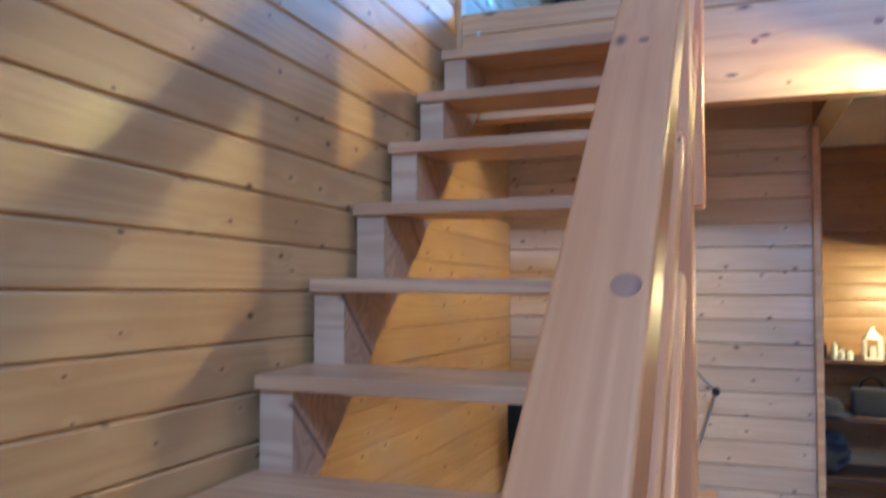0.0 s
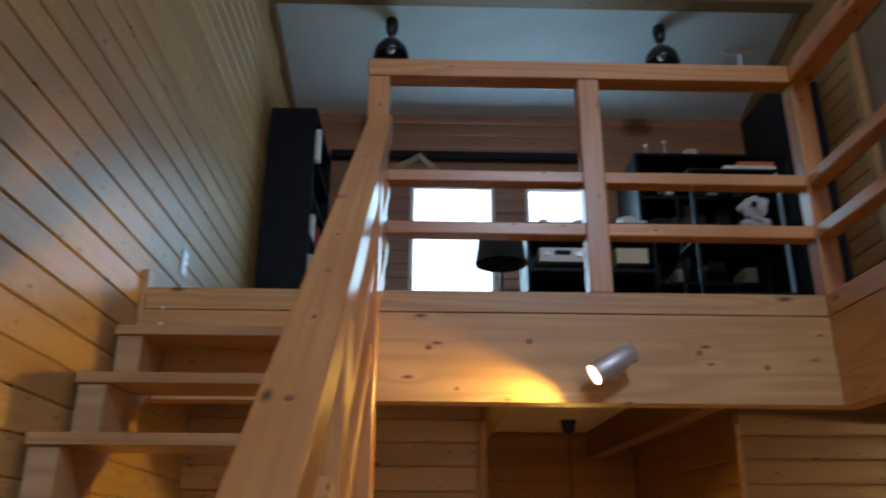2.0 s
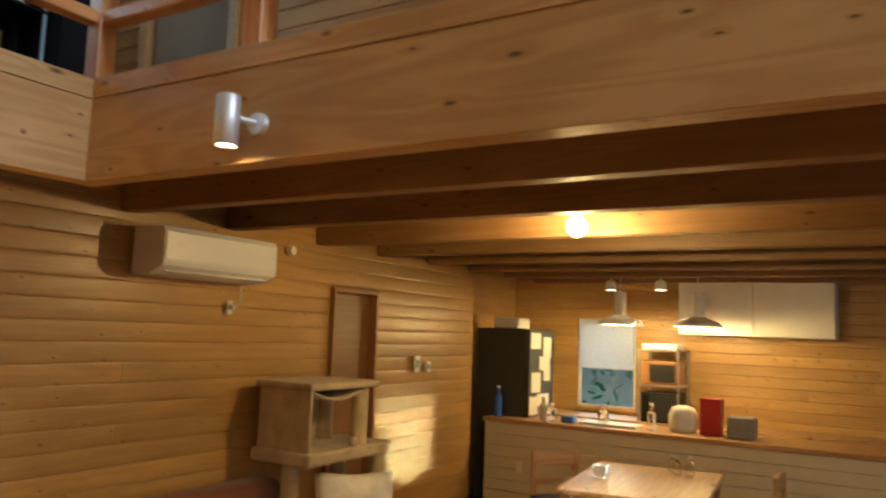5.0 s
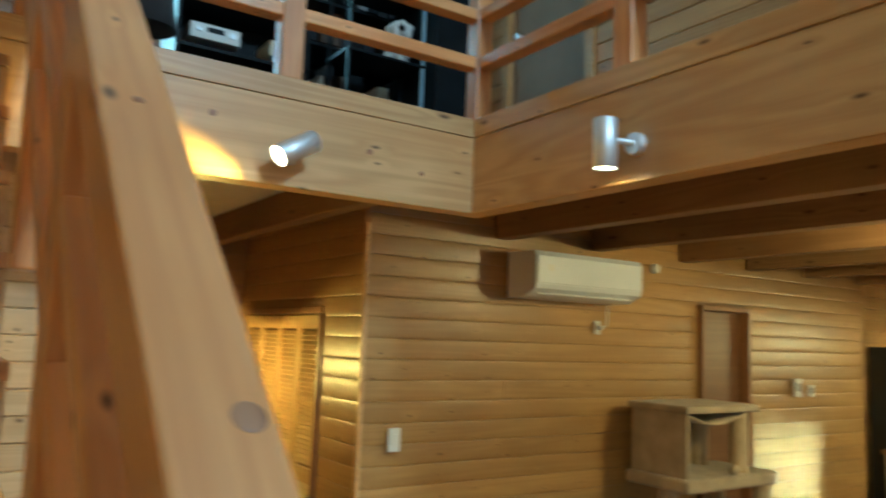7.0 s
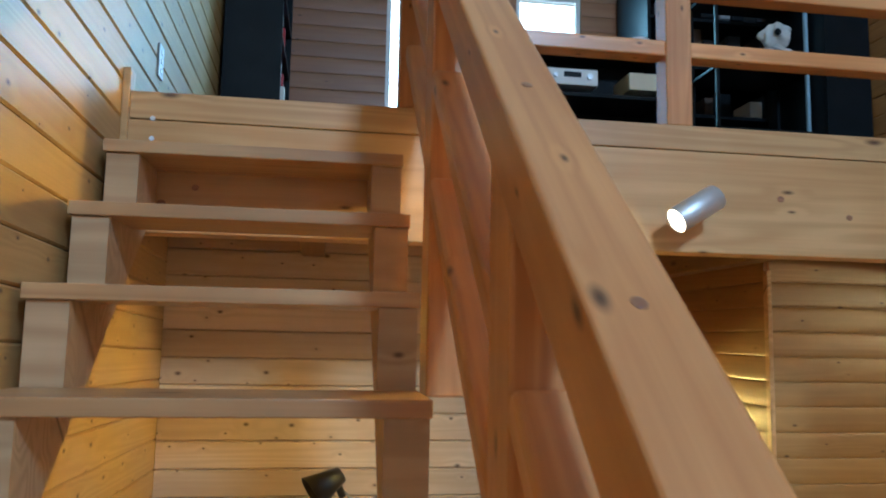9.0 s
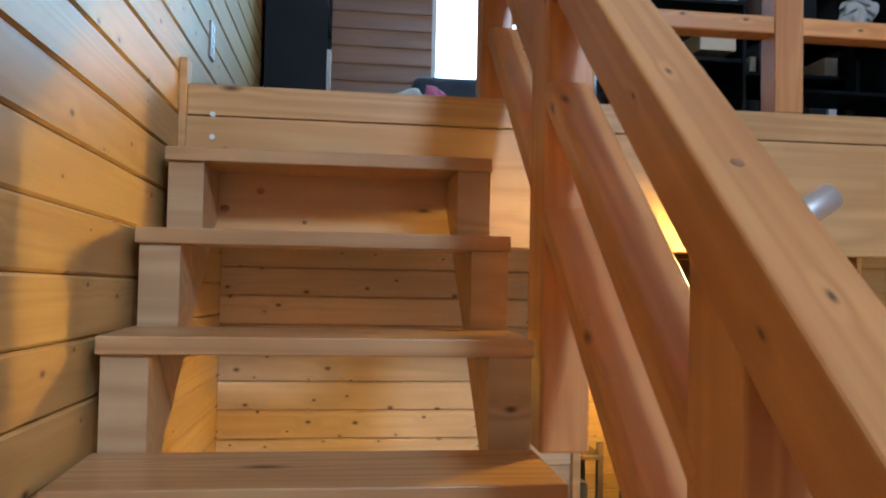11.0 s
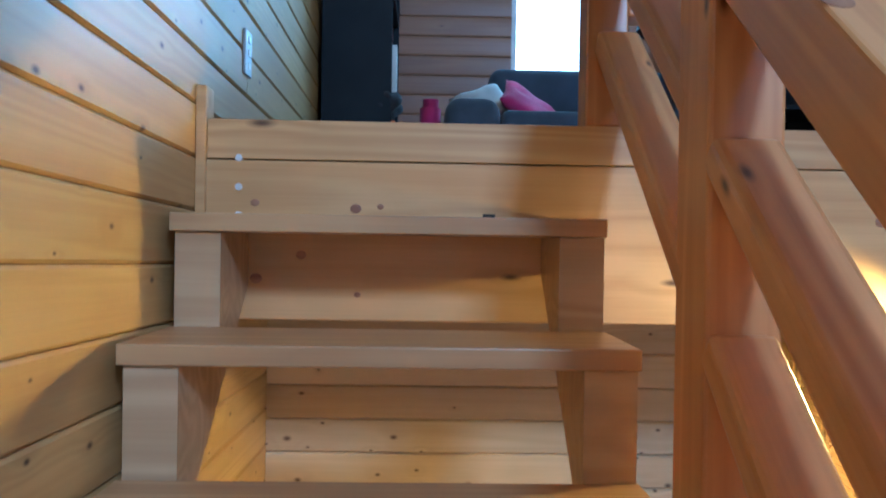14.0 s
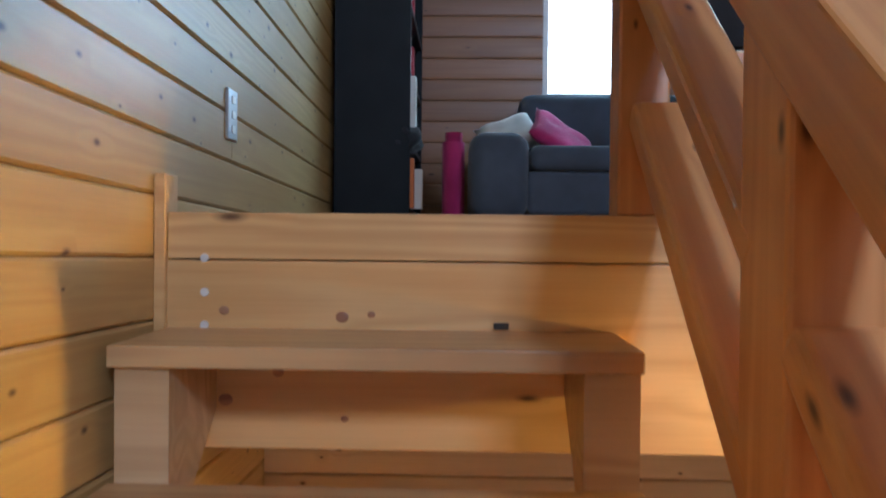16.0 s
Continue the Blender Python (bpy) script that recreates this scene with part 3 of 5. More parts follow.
for x, y, r in ((0.902, -1.90, 0.015), (0.88, -1.487, 0.008), (0.876, -1.115, 0.008), (0.845, -0.714, 0.016)):
    part("knot", blob(B(), (0, 0, 0), (r * 1.15, r, 0.0016), 3), KNOT, railing, "brown knot in the handrail", Matrix.Translation((x - RXM, y, 3.315 + RS * y)) @ Euler((0, -math.atan(RS), radians(90)), "XYZ").to_matrix().to_4x4(), True)
POSTS = [(-0.44, -0.318), (-1.215, -1.09), (END + 0.02, END + 0.12)]
spans = [(-0.34, Y_LOFT - 0.02), (-1.112, -0.44), (END + 0.12, -1.215)]
for y0, y1 in spans:
    for top, low in ((3.0, 2.93), (2.75, 2.678)):
        bm, m = sloped(top, low, y0 - 0.01, y1 + 0.01, RX0 + 0.001, RX1 - 0.004, 0.013)
        part("mid_rail", bm, RAIL, railing, "rounded pine mid rail", m)
for y0, y1 in POSTS:
    ym = (y0 + y1) / 2
    z0, z1 = 2.20 + RS * ym, 3.245 + RS * ym
    z0 = max(z0, 0.0)
    part("post", box(B(), -(z1 - z0) / 2, (z1 - z0) / 2, -0.054, 0.047, -(y1 - y0) / 2, (y1 - y0) / 2, 0.006, 2), RAIL, railing, "", Matrix.Translation((0.0, ym, (z0 + z1) / 2)) @ Euler((radians(90), radians(-90), 0)).to_matrix().to_4x4())

# ---- loft and landing railing ----
loft_rail = thing("loft_railing", "orange-brown pine railing along the loft edge", "railing", (0.86, 0.205, LOFT))


def upright(parent, x, y, z0, z1, sx, sy, label=""):
    l = z1 - z0
    o = parent.matrix_world.translation
    part("post", box(B(), -l / 2, l / 2, -sx / 2, sx / 2, -sy / 2, sy / 2, 0.005, 2), RAIL, parent, label, Matrix.Translation((x - o.x, y - o.y, (z0 + z1) / 2 - o.z)) @ Euler((radians(90), radians(-90), 0)).to_matrix().to_4x4())


def level(parent, name, x0, x1, y, z0, z1, depth, label=""):
    o = parent.matrix_world.translation
    part(name, box(B(), -(x1 - x0) / 2, (x1 - x0) / 2, -depth / 2, depth / 2, -(z1 - z0) / 2, (z1 - z0) / 2, 0.006, 2), RAIL, parent, label, pose((x0 + x1) / 2 - o.x, y - o.y, (z0 + z1) / 2 - o.z))


def level_y(parent, name, y0, y1, x, z0, z1, depth, label=""):
    o = parent.matrix_world.translation
    part(name, box(B(), -(y1 - y0) / 2, (y1 - y0) / 2, -depth / 2, depth / 2, -(z1 - z0) / 2, (z1 - z0) / 2, 0.006, 2), RAIL, parent, label, pose(x - o.x, (y0 + y1) / 2 - o.y, (z0 + z1) / 2 - o.z, 0, 0, 90))


RY = Y_LOFT + 0.045
for x in (0.86, 1.765):
    upright(loft_rail, x, RY, LOFT, 3.70, 0.092, 0.085)
level(loft_rail, "top_rail", 0.812, X_BEAM + 0.10, RY, 3.70, 3.785, 0.095, "square pine top rail")
for z0, z1 in ((3.205, 3.258), (2.972, 3.028)):
    level(loft_rail, "mid_rail", 0.906, 1.72, RY, z0, z1, 0.075)
    level(loft_rail, "mid_rail", 1.81, X_BEAM + 0.006, RY, z0, z1, 0.075)
land_rail = thing("landing_railing", "orange-brown pine railing along the upper landing", "railing", (X_BEAM + 0.05, -1.5, LOFT))
RXB = X_BEAM + 0.05
upright(land_rail, RXB, RY, LOFT, 3.70, 0.085, 0.085, "corner post")
for y in (-0.64, -1.54, -2.44, -3.34, -4.24):
    upright(land_rail, RXB, y, LOFT, 3.70, 0.085, 0.092)
level_y(land_rail, "top_rail", Y_SOUTH + 0.02, RY - 0.05, RXB, 3.70, 3.785, 0.095, "square pine top rail")
ys = [RY - 0.043, -0.594, -0.686, -1.494, -1.586, -2.394, -2.486, -3.294, -3.386, -4.194]
for a, b in zip(ys[::2], ys[1::2]):
    for z0, z1 in ((3.205, 3.258), (2.972, 3.028)):
        level_y(land_rail, "mid_rail", b, a, RXB, z0, z1, 0.075)

# ---- wall lamps ----
def spotlight(loc, aim, mount, label):
    """Aluminium tube lamp: base plate on the beam, arm, tube, glowing lens."""
    o = Vector(loc)
    d = (Vector(aim) - o).normalized()
    t = thing("wall_spotlight", label, "spotlight", mount, 0.0, "beam spotlights")
    n = (o - Vector(mount))
    back = Vector((0, -1, 0)) if abs(n.y) > abs(n.x) else Vector((-1, 0, 0))
    part("base_plate", cyl(B(), (0, 0, 0), back * 0.022, 0.042, 0.038, 24), CHROME, t, "", smooth=False)
    part("arm", cyl(B(), back * 0.02, n - d * 0.02, 0.011, 0.011, 12), CHROME, t)
    bm = B()
    q = d.to_track_quat("Z", "Y").to_matrix().to_4x4()
    shell(bm, (0, 0, 0), [(0.001, -0.09), (0.038, -0.09), (0.042, -0.086), (0.042, 0.084), (0.039, 0.087), (0.038, 0.08), (0.038, 0.0)], 28)
    part("tube", bm, CHROME, t, "brushed aluminium tube", Matrix.Translation(n) @ q, True)
    part("lens", cyl(B(), (0, 0, 0.070), (0, 0, 0.078), 0.037, 0.037, 24), SPOT_GLOW, t, "lit warm lens", Matrix.Translation(n) @ q)
    return t


spotlight((1.755, 0.125, 2.425), (1.62, 0.103, 2.345), (1.775, Y_LOFT, 2.425), "tilted aluminium tube spotlight, lit, on the loft beam")
spotlight((2.55, -0.665, 2.425), (2.55, -0.665, 1.0), (X_BEAM, -0.72, 2.43), "upright aluminium tube spotlight, lit, on the landing beam")

# ---- windows ----
def window(name, cx, y, z0, z1, w, label, turn=0.0):
    t = structure(name, box(B(), -w / 2 - 0.03, w / 2 + 0.03, -0.022, -0.004, -0.03, 0.0, 0.003), BEAM, label, "window")
    t.matrix_world = pose(cx, y, z0, 0, 0, turn)
    h = z1 - z0
    part("window_frame", slab(-w / 2, w / 2, 0.03, 0.07, 0.0, h, holes=((-w / 2 + 0.03, w / 2 - 0.03, 0.03, h - 0.03),)), WHITE, t, "white window frame")
    pane = part("pane", box(B(), -w / 2 + 0.03, w / 2 - 0.03, 0.048, 0.052, 0.03, h - 0.03), GLASS, t)
    pane.visible_shadow = False
    return t


window("window_1", 1.27, Y_BACK, 3.42, 4.43, 0.66, "bright window with pine sill")
window("window_2", 2.075, Y_BACK, 3.42, 4.42, 0.47, "bright window with pine sill")
window("window_3", X_EAST, 0.28, 0.95, 1.95, 0.68, "kitchen window half covered by a white blind", -90)

# sky seen through the windows, and the garden behind the kitchen
solid("backdrop_sky_north", box(B(), -3.0, 7.0, 6.0, 6.05, 0.5, 9.0), SKY_WHITE, "bright white overcast sky", "sky", kind="structure")
solid("backdrop_sky_east", box(B(), 16.0, 16.1, -8.0, 9.0, 2.2, 9.0), SKY_WHITE, "bright white overcast sky", "sky", kind="structure")
structure("ground", box(B(), -40, 60, -40, 40, -0.4, -0.2), GRASS, "green garden ground outside", "ground")
hedge = B()
rng = random.Random(21)
for i in range(420):
    p = Vector((12.2 + rng.uniform(-0.5, 0.5), rng.uniform(-1.5, 2.5), rng.uniform(-0.2, 1.7)))
    s = rng.uniform(0.06, 0.14)
    a, b = Vector((rng.uniform(-1, 1), rng.uniform(-1, 1), rng.uniform(-1, 1))).normalized() * s, Vector((rng.uniform(-1, 1), rng.uniform(-1, 1), rng.uniform(-1, 1))).normalized() * s * 0.6
    hedge.faces.new([hedge.verts.new(p + o) for o in (-a, b, a, -b)])
solid("hedge", hedge, GREEN, "leafy green hedge outside the kitchen window", "hedge", kind="stuff")

# ---- loft: furniture ----
def bookcase(x0, x1, y0, y1, z0, z1, shelves, open_side, label, material=BLACK, group=""):
    """Case of side panels, top, bottom, back and shelves, open to +x or -y."""
    t = thing("bookcase", label, "bookcase", ((x0 + x1) / 2, (y0 + y1) / 2, z0), 0, group)
    w, d, h = (x1 - x0) / 2, (y1 - y0) / 2, z1 - z0
    th = 0.022
    if open_side == "x":
        part("side_panel", box(B(), -w, w, -d, -d + th, 0, h, 0.002), material, t)
        part("side_panel", box(B(), -w, w, d - th, d, 0, h, 0.002), material, t)
        part("back_panel", box(B(), -w, -w + 0.01, -d + th, d - th, 0.0, h), material, t)
        part("top_panel", box(B(), -w + 0.01, w, -d + th, d - th, h - th, h, 0.002), material, t)
        for i in range(shelves):
            z = 0.06 + (h - 0.1) * i / shelves
            part("shelf", box(B(), -w + 0.01, w - 0.004, -d + th, d - th, z, z + th, 0.002), material, t)
    else:
        part("side_panel", box(B(), -w, -w + th, -d, d, 0, h, 0.002), material, t)
        part("side_panel", box(B(), w - th, w, -d, d, 0, h, 0.002), material, t)
        part("back_panel", box(B(), -w + th, w - th, d - 0.01, d, 0.0, h), material, t)
        part("top_panel", box(B(), -w + th, w - th, -d, d - 0.01, h - th, h, 0.002), material, t)
        for i in range(shelves):
            z = 0.06 + (h - 0.1) * i / shelves
            part("shelf", box(B(), -w + th, w - th, -d + 0.004, d - 0.01, z, z + th, 0.002), material, t)
    return t


def carton(x0, x1, y0, y1, z0, z1, material, name, label, category, bevel=0.003, group=""):
    return solid(name, box(B(), -(x1 - x0) / 2, (x1 - x0) / 2, -(y1 - y0) / 2, (y1 - y0) / 2, 0, z1 - z0, bevel, 2), material, label, category, group, pose((x0 + x1) / 2, (y0 + y1) / 2, z0))


bookcase(0.004, 0.315, 1.98, 2.82, LOFT, 4.555, 6, "x", "tall black bookcase against the pine wall in the loft")
carton(0.05, 0.335, 2.03, 2.10, 3.117, 3.36, PAPER, "magazine_file", "white magazine file sticking out of the black bookcase", "file")
carton(0.08, 0.34, 2.03, 2.09, 4.19, 4.42, PAPER, "magazine_file", "white magazine file on the upper bookcase shelf", "file")
carton(0.10, 0.33, 2.03, 2.06, 2.812, 3.02, ORANGE, "folder", "orange folder in the black bookcase", "folder", 0.002)
carton(0.08, 0.36, 2.09, 2.14, 2.812, 2.98, PAPER, "folder", "white folder in the black bookcase", "folder", 0.002)
for i, (y, mat, h) in enumerate(((2.13, DARK_CLOTH, 0.16), (2.3, PAPER, 0.2), (2.42, BLUE, 0.18), (2.55, RED, 0.2), (2.66, PAPER, 0.17))):
    for z in (3.117, 3.411, 3.705):
        carton(0.06, 0.27 + 0.02 * (i % 2), y, y + 0.05 + 0.02 * (i % 3), z, z + h, mat, "book", "book standing in the black bookcase", "book", 0.002, "books in the bookcase")
solid("scarf", blob(B(), (0, 0, 0.06), (0.07, 0.09, 0.06), 3, 0.5, 3.0), DARK_CLOTH, "dark crumpled scarf on a bookcase shelf", "scarf", m=pose(0.29, 2.06, 3.04), smooth=True)

# grey sofa by the window
sofa = thing("sofa", "dark grey fabric sofa under the loft window", "sofa", (1.3, 2.38, LOFT))
def soft_box(x0, x1, y0, y1, z0, z1, r=0.05):
    return box(B(), x0, x1, y0, y1, z0, z1, r, 4)
part("base", soft_box(-0.50, 0.50, -0.36, 0.38, 0.06, 0.24, 0.02), GREY_CLOTH, sofa)
part("armrest", soft_box(-0.745, -0.495, -0.40, 0.40, 0.04, 0.40, 0.07), GREY_CLOTH, sofa, smooth=True)
part("armrest", soft_box(0.495, 0.745, -0.40, 0.40, 0.04, 0.40, 0.07), GREY_CLOTH, sofa, smooth=True)
part("seat_cushion", soft_box(-0.49, -0.003, -0.39, 0.15, 0.24, 0.345, 0.035), GREY_CLOTH, sofa, smooth=True)
part("seat_cushion", soft_box(0.003, 0.49, -0.39, 0.15, 0.24, 0.345, 0.035), GREY_CLOTH, sofa, smooth=True)
part("backrest", soft_box(-0.50, 0.50, 0.16, 0.40, 0.24, 0.66, 0.06), GREY_CLOTH, sofa, smooth=True)
for x in (-0.68, 0.68):
    for y in (-0.34, 0.34):
        part("foot", cyl(B(), (x, y, 0), (x, y, 0.05), 0.02, 0.024, 10), BLACK, sofa)
solid("pillow", cushion_mesh(B(), 0.27, 0.22, 0.085), WHITE_CLOTH, "white patterned pillow lying on the sofa arm", "pillow", m=pose(0.745, 2.32, LOFT + 0.425, 44, -20, 14), smooth=True)
solid("blanket", cushion_mesh(B(), 0.31, 0.26, 0.075, 14), PINK, "bright pink fleece blanket bunched on the sofa", "blanket", m=pose(0.965, 2.26, LOFT + 0.40, 40, 32, 10), smooth=True)
mat_roll = thing("exercise_mat", "rolled bright pink exercise mat standing beside the sofa", "mat", (0.49, 2.22, LOFT))
bm = B()
prev = None
for i in range(70):
    a = i * 0.36
    r = 0.012 + 0.0018 * i * 0.22
    cur = [bm.verts.new((r * math.cos(a), r * math.sin(a), z)) for z in (0.0, 0.42)]
    if prev:
        bm.faces.new((prev[0], cur[0], cur[1], prev[1]))
    prev = cur
part("roll", bm, PINK, mat_roll)
part("cover", shell(B(), (0, 0, 0), [(0.047, 0.001), (0.049, 0.004), (0.049, 0.376), (0.047, 0.379)], 24), PINK, mat_roll, smooth=True)

# black-shaded lamp in front of the window
fl = thing("floor_lamp", "floor lamp with a black drum shade before the window", "lamp", (1.535, 1.86, LOFT))
part("base", cyl(B(), (0, 0, 0), (0, 0, 0.02), 0.12, 0.115, 24), BLACK_METAL, fl)
part("stem", cyl(B(), (0, 0, 0.02), (0, 0, 0.80), 0.010, 0.010, 10), BLACK_METAL, fl)
part("shade", shell(B(), (0, 0, 0.67), [(0.160, 0.0), (0.163, 0.0), (0.132, 0.205), (0.129, 0.205), (0.160, 0.0)], 28), DARK_CLOTH, fl, "black fabric shade", smooth=False)

# low audio shelf
av = bookcase(1.70, 2.52, 1.88, 2.24, LOFT, 3.70, 3, "y", "black open shelf unit with audio gear beside the window")
st = thing("audio_player", "white audio player on the black shelf unit", "audio player", (1.93, 2.0, 3.435))
part("body", box(B(), -0.15, 0.15, -0.11, 0.11, 0.0, 0.095, 0.006, 2), WHITE, st)
part("display", box(B(), -0.05, 0.05, -0.114, -0.109, 0.045, 0.075, 0.001), BLACK, st, "dark display")
part("knob", cyl(B(), (0.10, -0.125, 0.05), (0.10, -0.108, 0.05), 0.018, 0.018, 16), CHROME, st)
part("knob", cyl(B(), (-0.10, -0.125, 0.05), (-0.10, -0.108, 0.05), 0.012, 0.012, 16), CHROME, st)
carton(2.27, 2.47, 1.90, 2.15, 3.435, 3.535, CREAM, "storage_box", "cream storage box on the black shelf unit", "box")
for z, w in ((3.145, 0.25), (3.175, 0.22), (3.20, 0.26)):
    carton(1.80, 1.80 + w, 1.92, 2.16, z - 0.005, z + 0.022, PAPER, "magazine", "magazine lying on the shelf unit", "magazine", 0.002, "stacked magazines")
for x, w, mat in ((1.80, 0.05, WHITE), (2.02, 0.07, WHITE), (2.33, 0.16, WHITE)):
    carton(x, x + w, 1.92, 2.02, 3.70, 3.735, mat, "small_case", "small white case on top of the shelf unit", "case", 0.004, "cases on the shelf unit")
solid("tub", shell(B(), (0, 0, 0), [(0.001, 0.0), (0.055, 0.0), (0.065, 0.10), (0.067, 0.10), (0.067, 0.112), (0.001, 0.116)], 20), WHITE, "white plastic tub on the shelf unit", "tub", m=pose(2.41, 2.10, 3.70), smooth=False)

# cluttered black shelving in the corner of the loft
bookcase(2.56, 3.62, 2.30, 2.82, LOFT, 4.42, 5, "y", "wide black shelving full of dark clutter in the loft corner")
bookcase(3.36, 3.64, 1.70, 2.28, LOFT, 4.66, 5, "x", "tall black case against the landing wall")
carton(3.00, 3.345, 1.84, 2.10, 4.061, 4.10, PAPER, "board_game", "flat white box on the tall rack", "box")
carton(3.10, 3.342, 1.85, 2.11, 4.10, 4.135, ORANGE, "board_game", "flat orange-red box on the tall rack", "box")
rack = thing("wire_rack", "black metal rack with a pale blue upright in the loft", "rack", (3.05, 1.98, LOFT))
for x in (-0.28, 0.28):
    for y in (-0.15, 0.15):
        part("upright", box(B(), x - 0.010, x + 0.010, y - 0.010, y + 0.010, 0, 1.33, 0.002), PALE_BLUE if x > 0 and y < 0 else BLACK, rack, "pale blue upright" if x > 0 and y < 0 else "")
for z in (0.16, 0.48, 0.84, 1.313):
    part("shelf", box(B(), -0.30, 0.30, -0.17, 0.17, z, z + 0.018, 0.003), BLACK, rack)
solid("plastic_bag", blob(B(), (0, 0, 0.085), (0.14, 0.12, 0.085), 3, 0.7, 5.0), WHITE_CLOTH, "crumpled white plastic bag on the rack", "bag", m=pose(2.98, 1.97, LOFT + 0.178), smooth=True)
bun = thing("cloth_bundle", "white and grey striped cloth bundle on the metal rack", "cloth", (3.20, 1.95, LOFT + 0.858))
part("bundle", blob(B(), (0, 0, 0.10), (0.088, 0.085, 0.105), 4, 0.45, 1.0), WHITE_CLOTH, bun, "", smooth=True)
part("top_fold", blob(B(), (0.010, -0.01, 0.250), (0.085, 0.075, 0.075), 4, 0.5, 4.0), WHITE_CLOTH, bun, "", smooth=True)
for k, (z, rr) in enumerate(((0.05, 0.080), (0.10, 0.089), (0.145, 0.083))):
    bm = B()
    ring = [(rr * math.cos(a * 0.2094), rr * 0.84 * math.sin(a * 0.2094), z + 0.012 * math.sin(a * 0.63 + k)) for a in range(31)]
    for a, b in zip(ring, ring[1:]):
        cyl(bm, a, b, 0.008, 0.008, 6)
    part("stripe", bm, GREY_PLASTIC, bun, "grey stripe")
part("opening", blob(B(), (-0.020, -0.082, 0.250), (0.022, 0.014, 0.022), 2), BLACK, bun, "dark round opening", smooth=True)
rng = random.Random(5)
for z in (2.81, 3.13, 3.46, 3.79, 4.11):
    x = 2.60
    while x < 3.55:
        w = rng.uniform(0.03, 0.12)
        h = rng.uniform(0.08, 0.24)
        mat = rng.choice([DARK_CLOTH, BLACK, DARK_CLOTH, GREY_PLASTIC, PAPER, DARK_WOOD])
        if x + w < 3.58 and rng.random() < 0.75:
            carton(x, x + w, 2.34, 2.34 + rng.uniform(0.12, 0.3), z - 0.0, z + h, mat, "shelf_item", "small dark boxed item on the black shelving", "box", 0.004, "items on the shelving")
        x += w + 0.012
for x, h in ((2.68, 0.10), (2.82, 0.13)):
    t = thing("stand", "small pale stand on top of the shelving", "stand", (x, 2.40, 4.42), 0, "stands on the shelving")
    part("base", box(B(), -0.02, 0.02, -0.02, 0.02, 0, 0.008), PAPER, t)
    part("stem", cyl(B(), (0, 0, 0.008), (0, 0, h), 0.004, 0.004, 8), PAPER, t)
    part("head", box(B(), -0.015, 0.015, -0.006, 0.006, h, h + 0.025, 0.003), PAPER, t)
solid("hat", shell(B(), (0, 0, 0), [(0.001, 0.09), (0.05, 0.085), (0.07, 0.0), (0.12, -0.004), (0.12, 0.0), (0.072, 0.004)], 20), CREAM, "pale straw hat lying on the shelving", "hat", m=pose(3.02, 2.44, 4.425), smooth=True)
# dark curtain rail over the windows
cr = thing("curtain_rail", "dark blue-black curtain rail box above the windows", "curtain rail", (1.33, 2.80, 4.60))
part("rail", box(B(), -1.02, 1.02, -0.03, 0.03, 0, 0.055, 0.004), BLACK, cr)
for x in (-0.9, 0.0, 0.9):
    part("bracket", box(B(), x - 0.012, x + 0.012, 0.03, 0.053, 0.01, 0.045), BLACK, cr)

# folded paper on the rail
bm = B()
q = [bm.verts.new(p) for p in ((-0.10, -0.03, 0), (0.02, -0.03, 0.075), (0.10, -0.03, 0.004), (-0.10, 0.035, 0), (0.02, 0.035, 0.075), (0.10, 0.035, 0.004))]
bm.faces.new((q[0], q[1], q[4], q[3]))
bm.faces.new((q[1], q[2], q[5], q[4]))
bmesh.ops.solidify(bm, geom=bm.faces[:], thickness=0.012)
solid("open_book", bm, PAPER, "pale open book standing tent-like on the rail", "book", m=pose(1.02, RY, 3.262))

# short pendant lamps on the loft ceiling
for x, y in ((0.806, 1.932), (2.712, 1.952)):
    t = thing("ceiling_pendant", "small black cone pendant on a black ceiling rose", "ceiling lamp", (x, y, roof(y)), 0, "loft ceiling lamps")
    part("rose", shell(B(), (0, 0, 0), [(0.004, -0.125), (0.020, -0.122), (0.036, -0.10), (0.045, -0.06), (0.045, -0.02), (0.040, 0.012)], 22), BLACK_METAL, t, "black bell-shaped ceiling rose", smooth=True)
    part("cord", cyl(B(), (0, 0, -0.17), (0, 0, -0.12), 0.006, 0.006, 10), STEEL, t)
    part("shade", shell(B(), (0, 0, 0), [(0.118, -0.30), (0.121, -0.298), (0.105, -0.23), (0.070, -0.185), (0.025, -0.168), (0.005, -0.166)], 28), BLACK_METAL, t, "black metal cone shade", smooth=True)
    part("bulb", blob(B(), (0, 0, -0.235), (0.03, 0.03, 0.035), 2), WHITE, t, "unlit bulb", smooth=True)
# white bracket on the loft ceiling by the landing wall
br = thing("ceiling_bracket", "small white T-shaped bracket on the loft ceiling", "bracket", (3.36, 2.146, roof(2.146)))
part("plate", box(B(), -0.10, 0.10, -0.02, 0.02, -0.028, 0.006, 0.004), WHITE, br)
part("stem", box(B(), -0.014, 0.014, -0.012, 0.012, -0.17, -0.026, 0.004), WHITE, br)

# outlet plate on the west wall
op = thing("outlet", "silver three-gang outlet plate on the pine wall", "outlet", (-0.0205, 0.67, 2.915))
part("plate", box(B(), 0, 0.008, -0.036, 0.036, 0, 0.12, 0.002), STEEL, op)
for z in (0.025, 0.06, 0.095):
    part("socket", box(B(), 0.008, 0.011, -0.012, 0.012, z - 0.009, z + 0.009, 0.001), WHITE, op)

# loft door
ld = thing("loft_door", "closed grey-brown flush door on the landing", "door", (X_LOFT + 0.05, 0.915, LOFT))
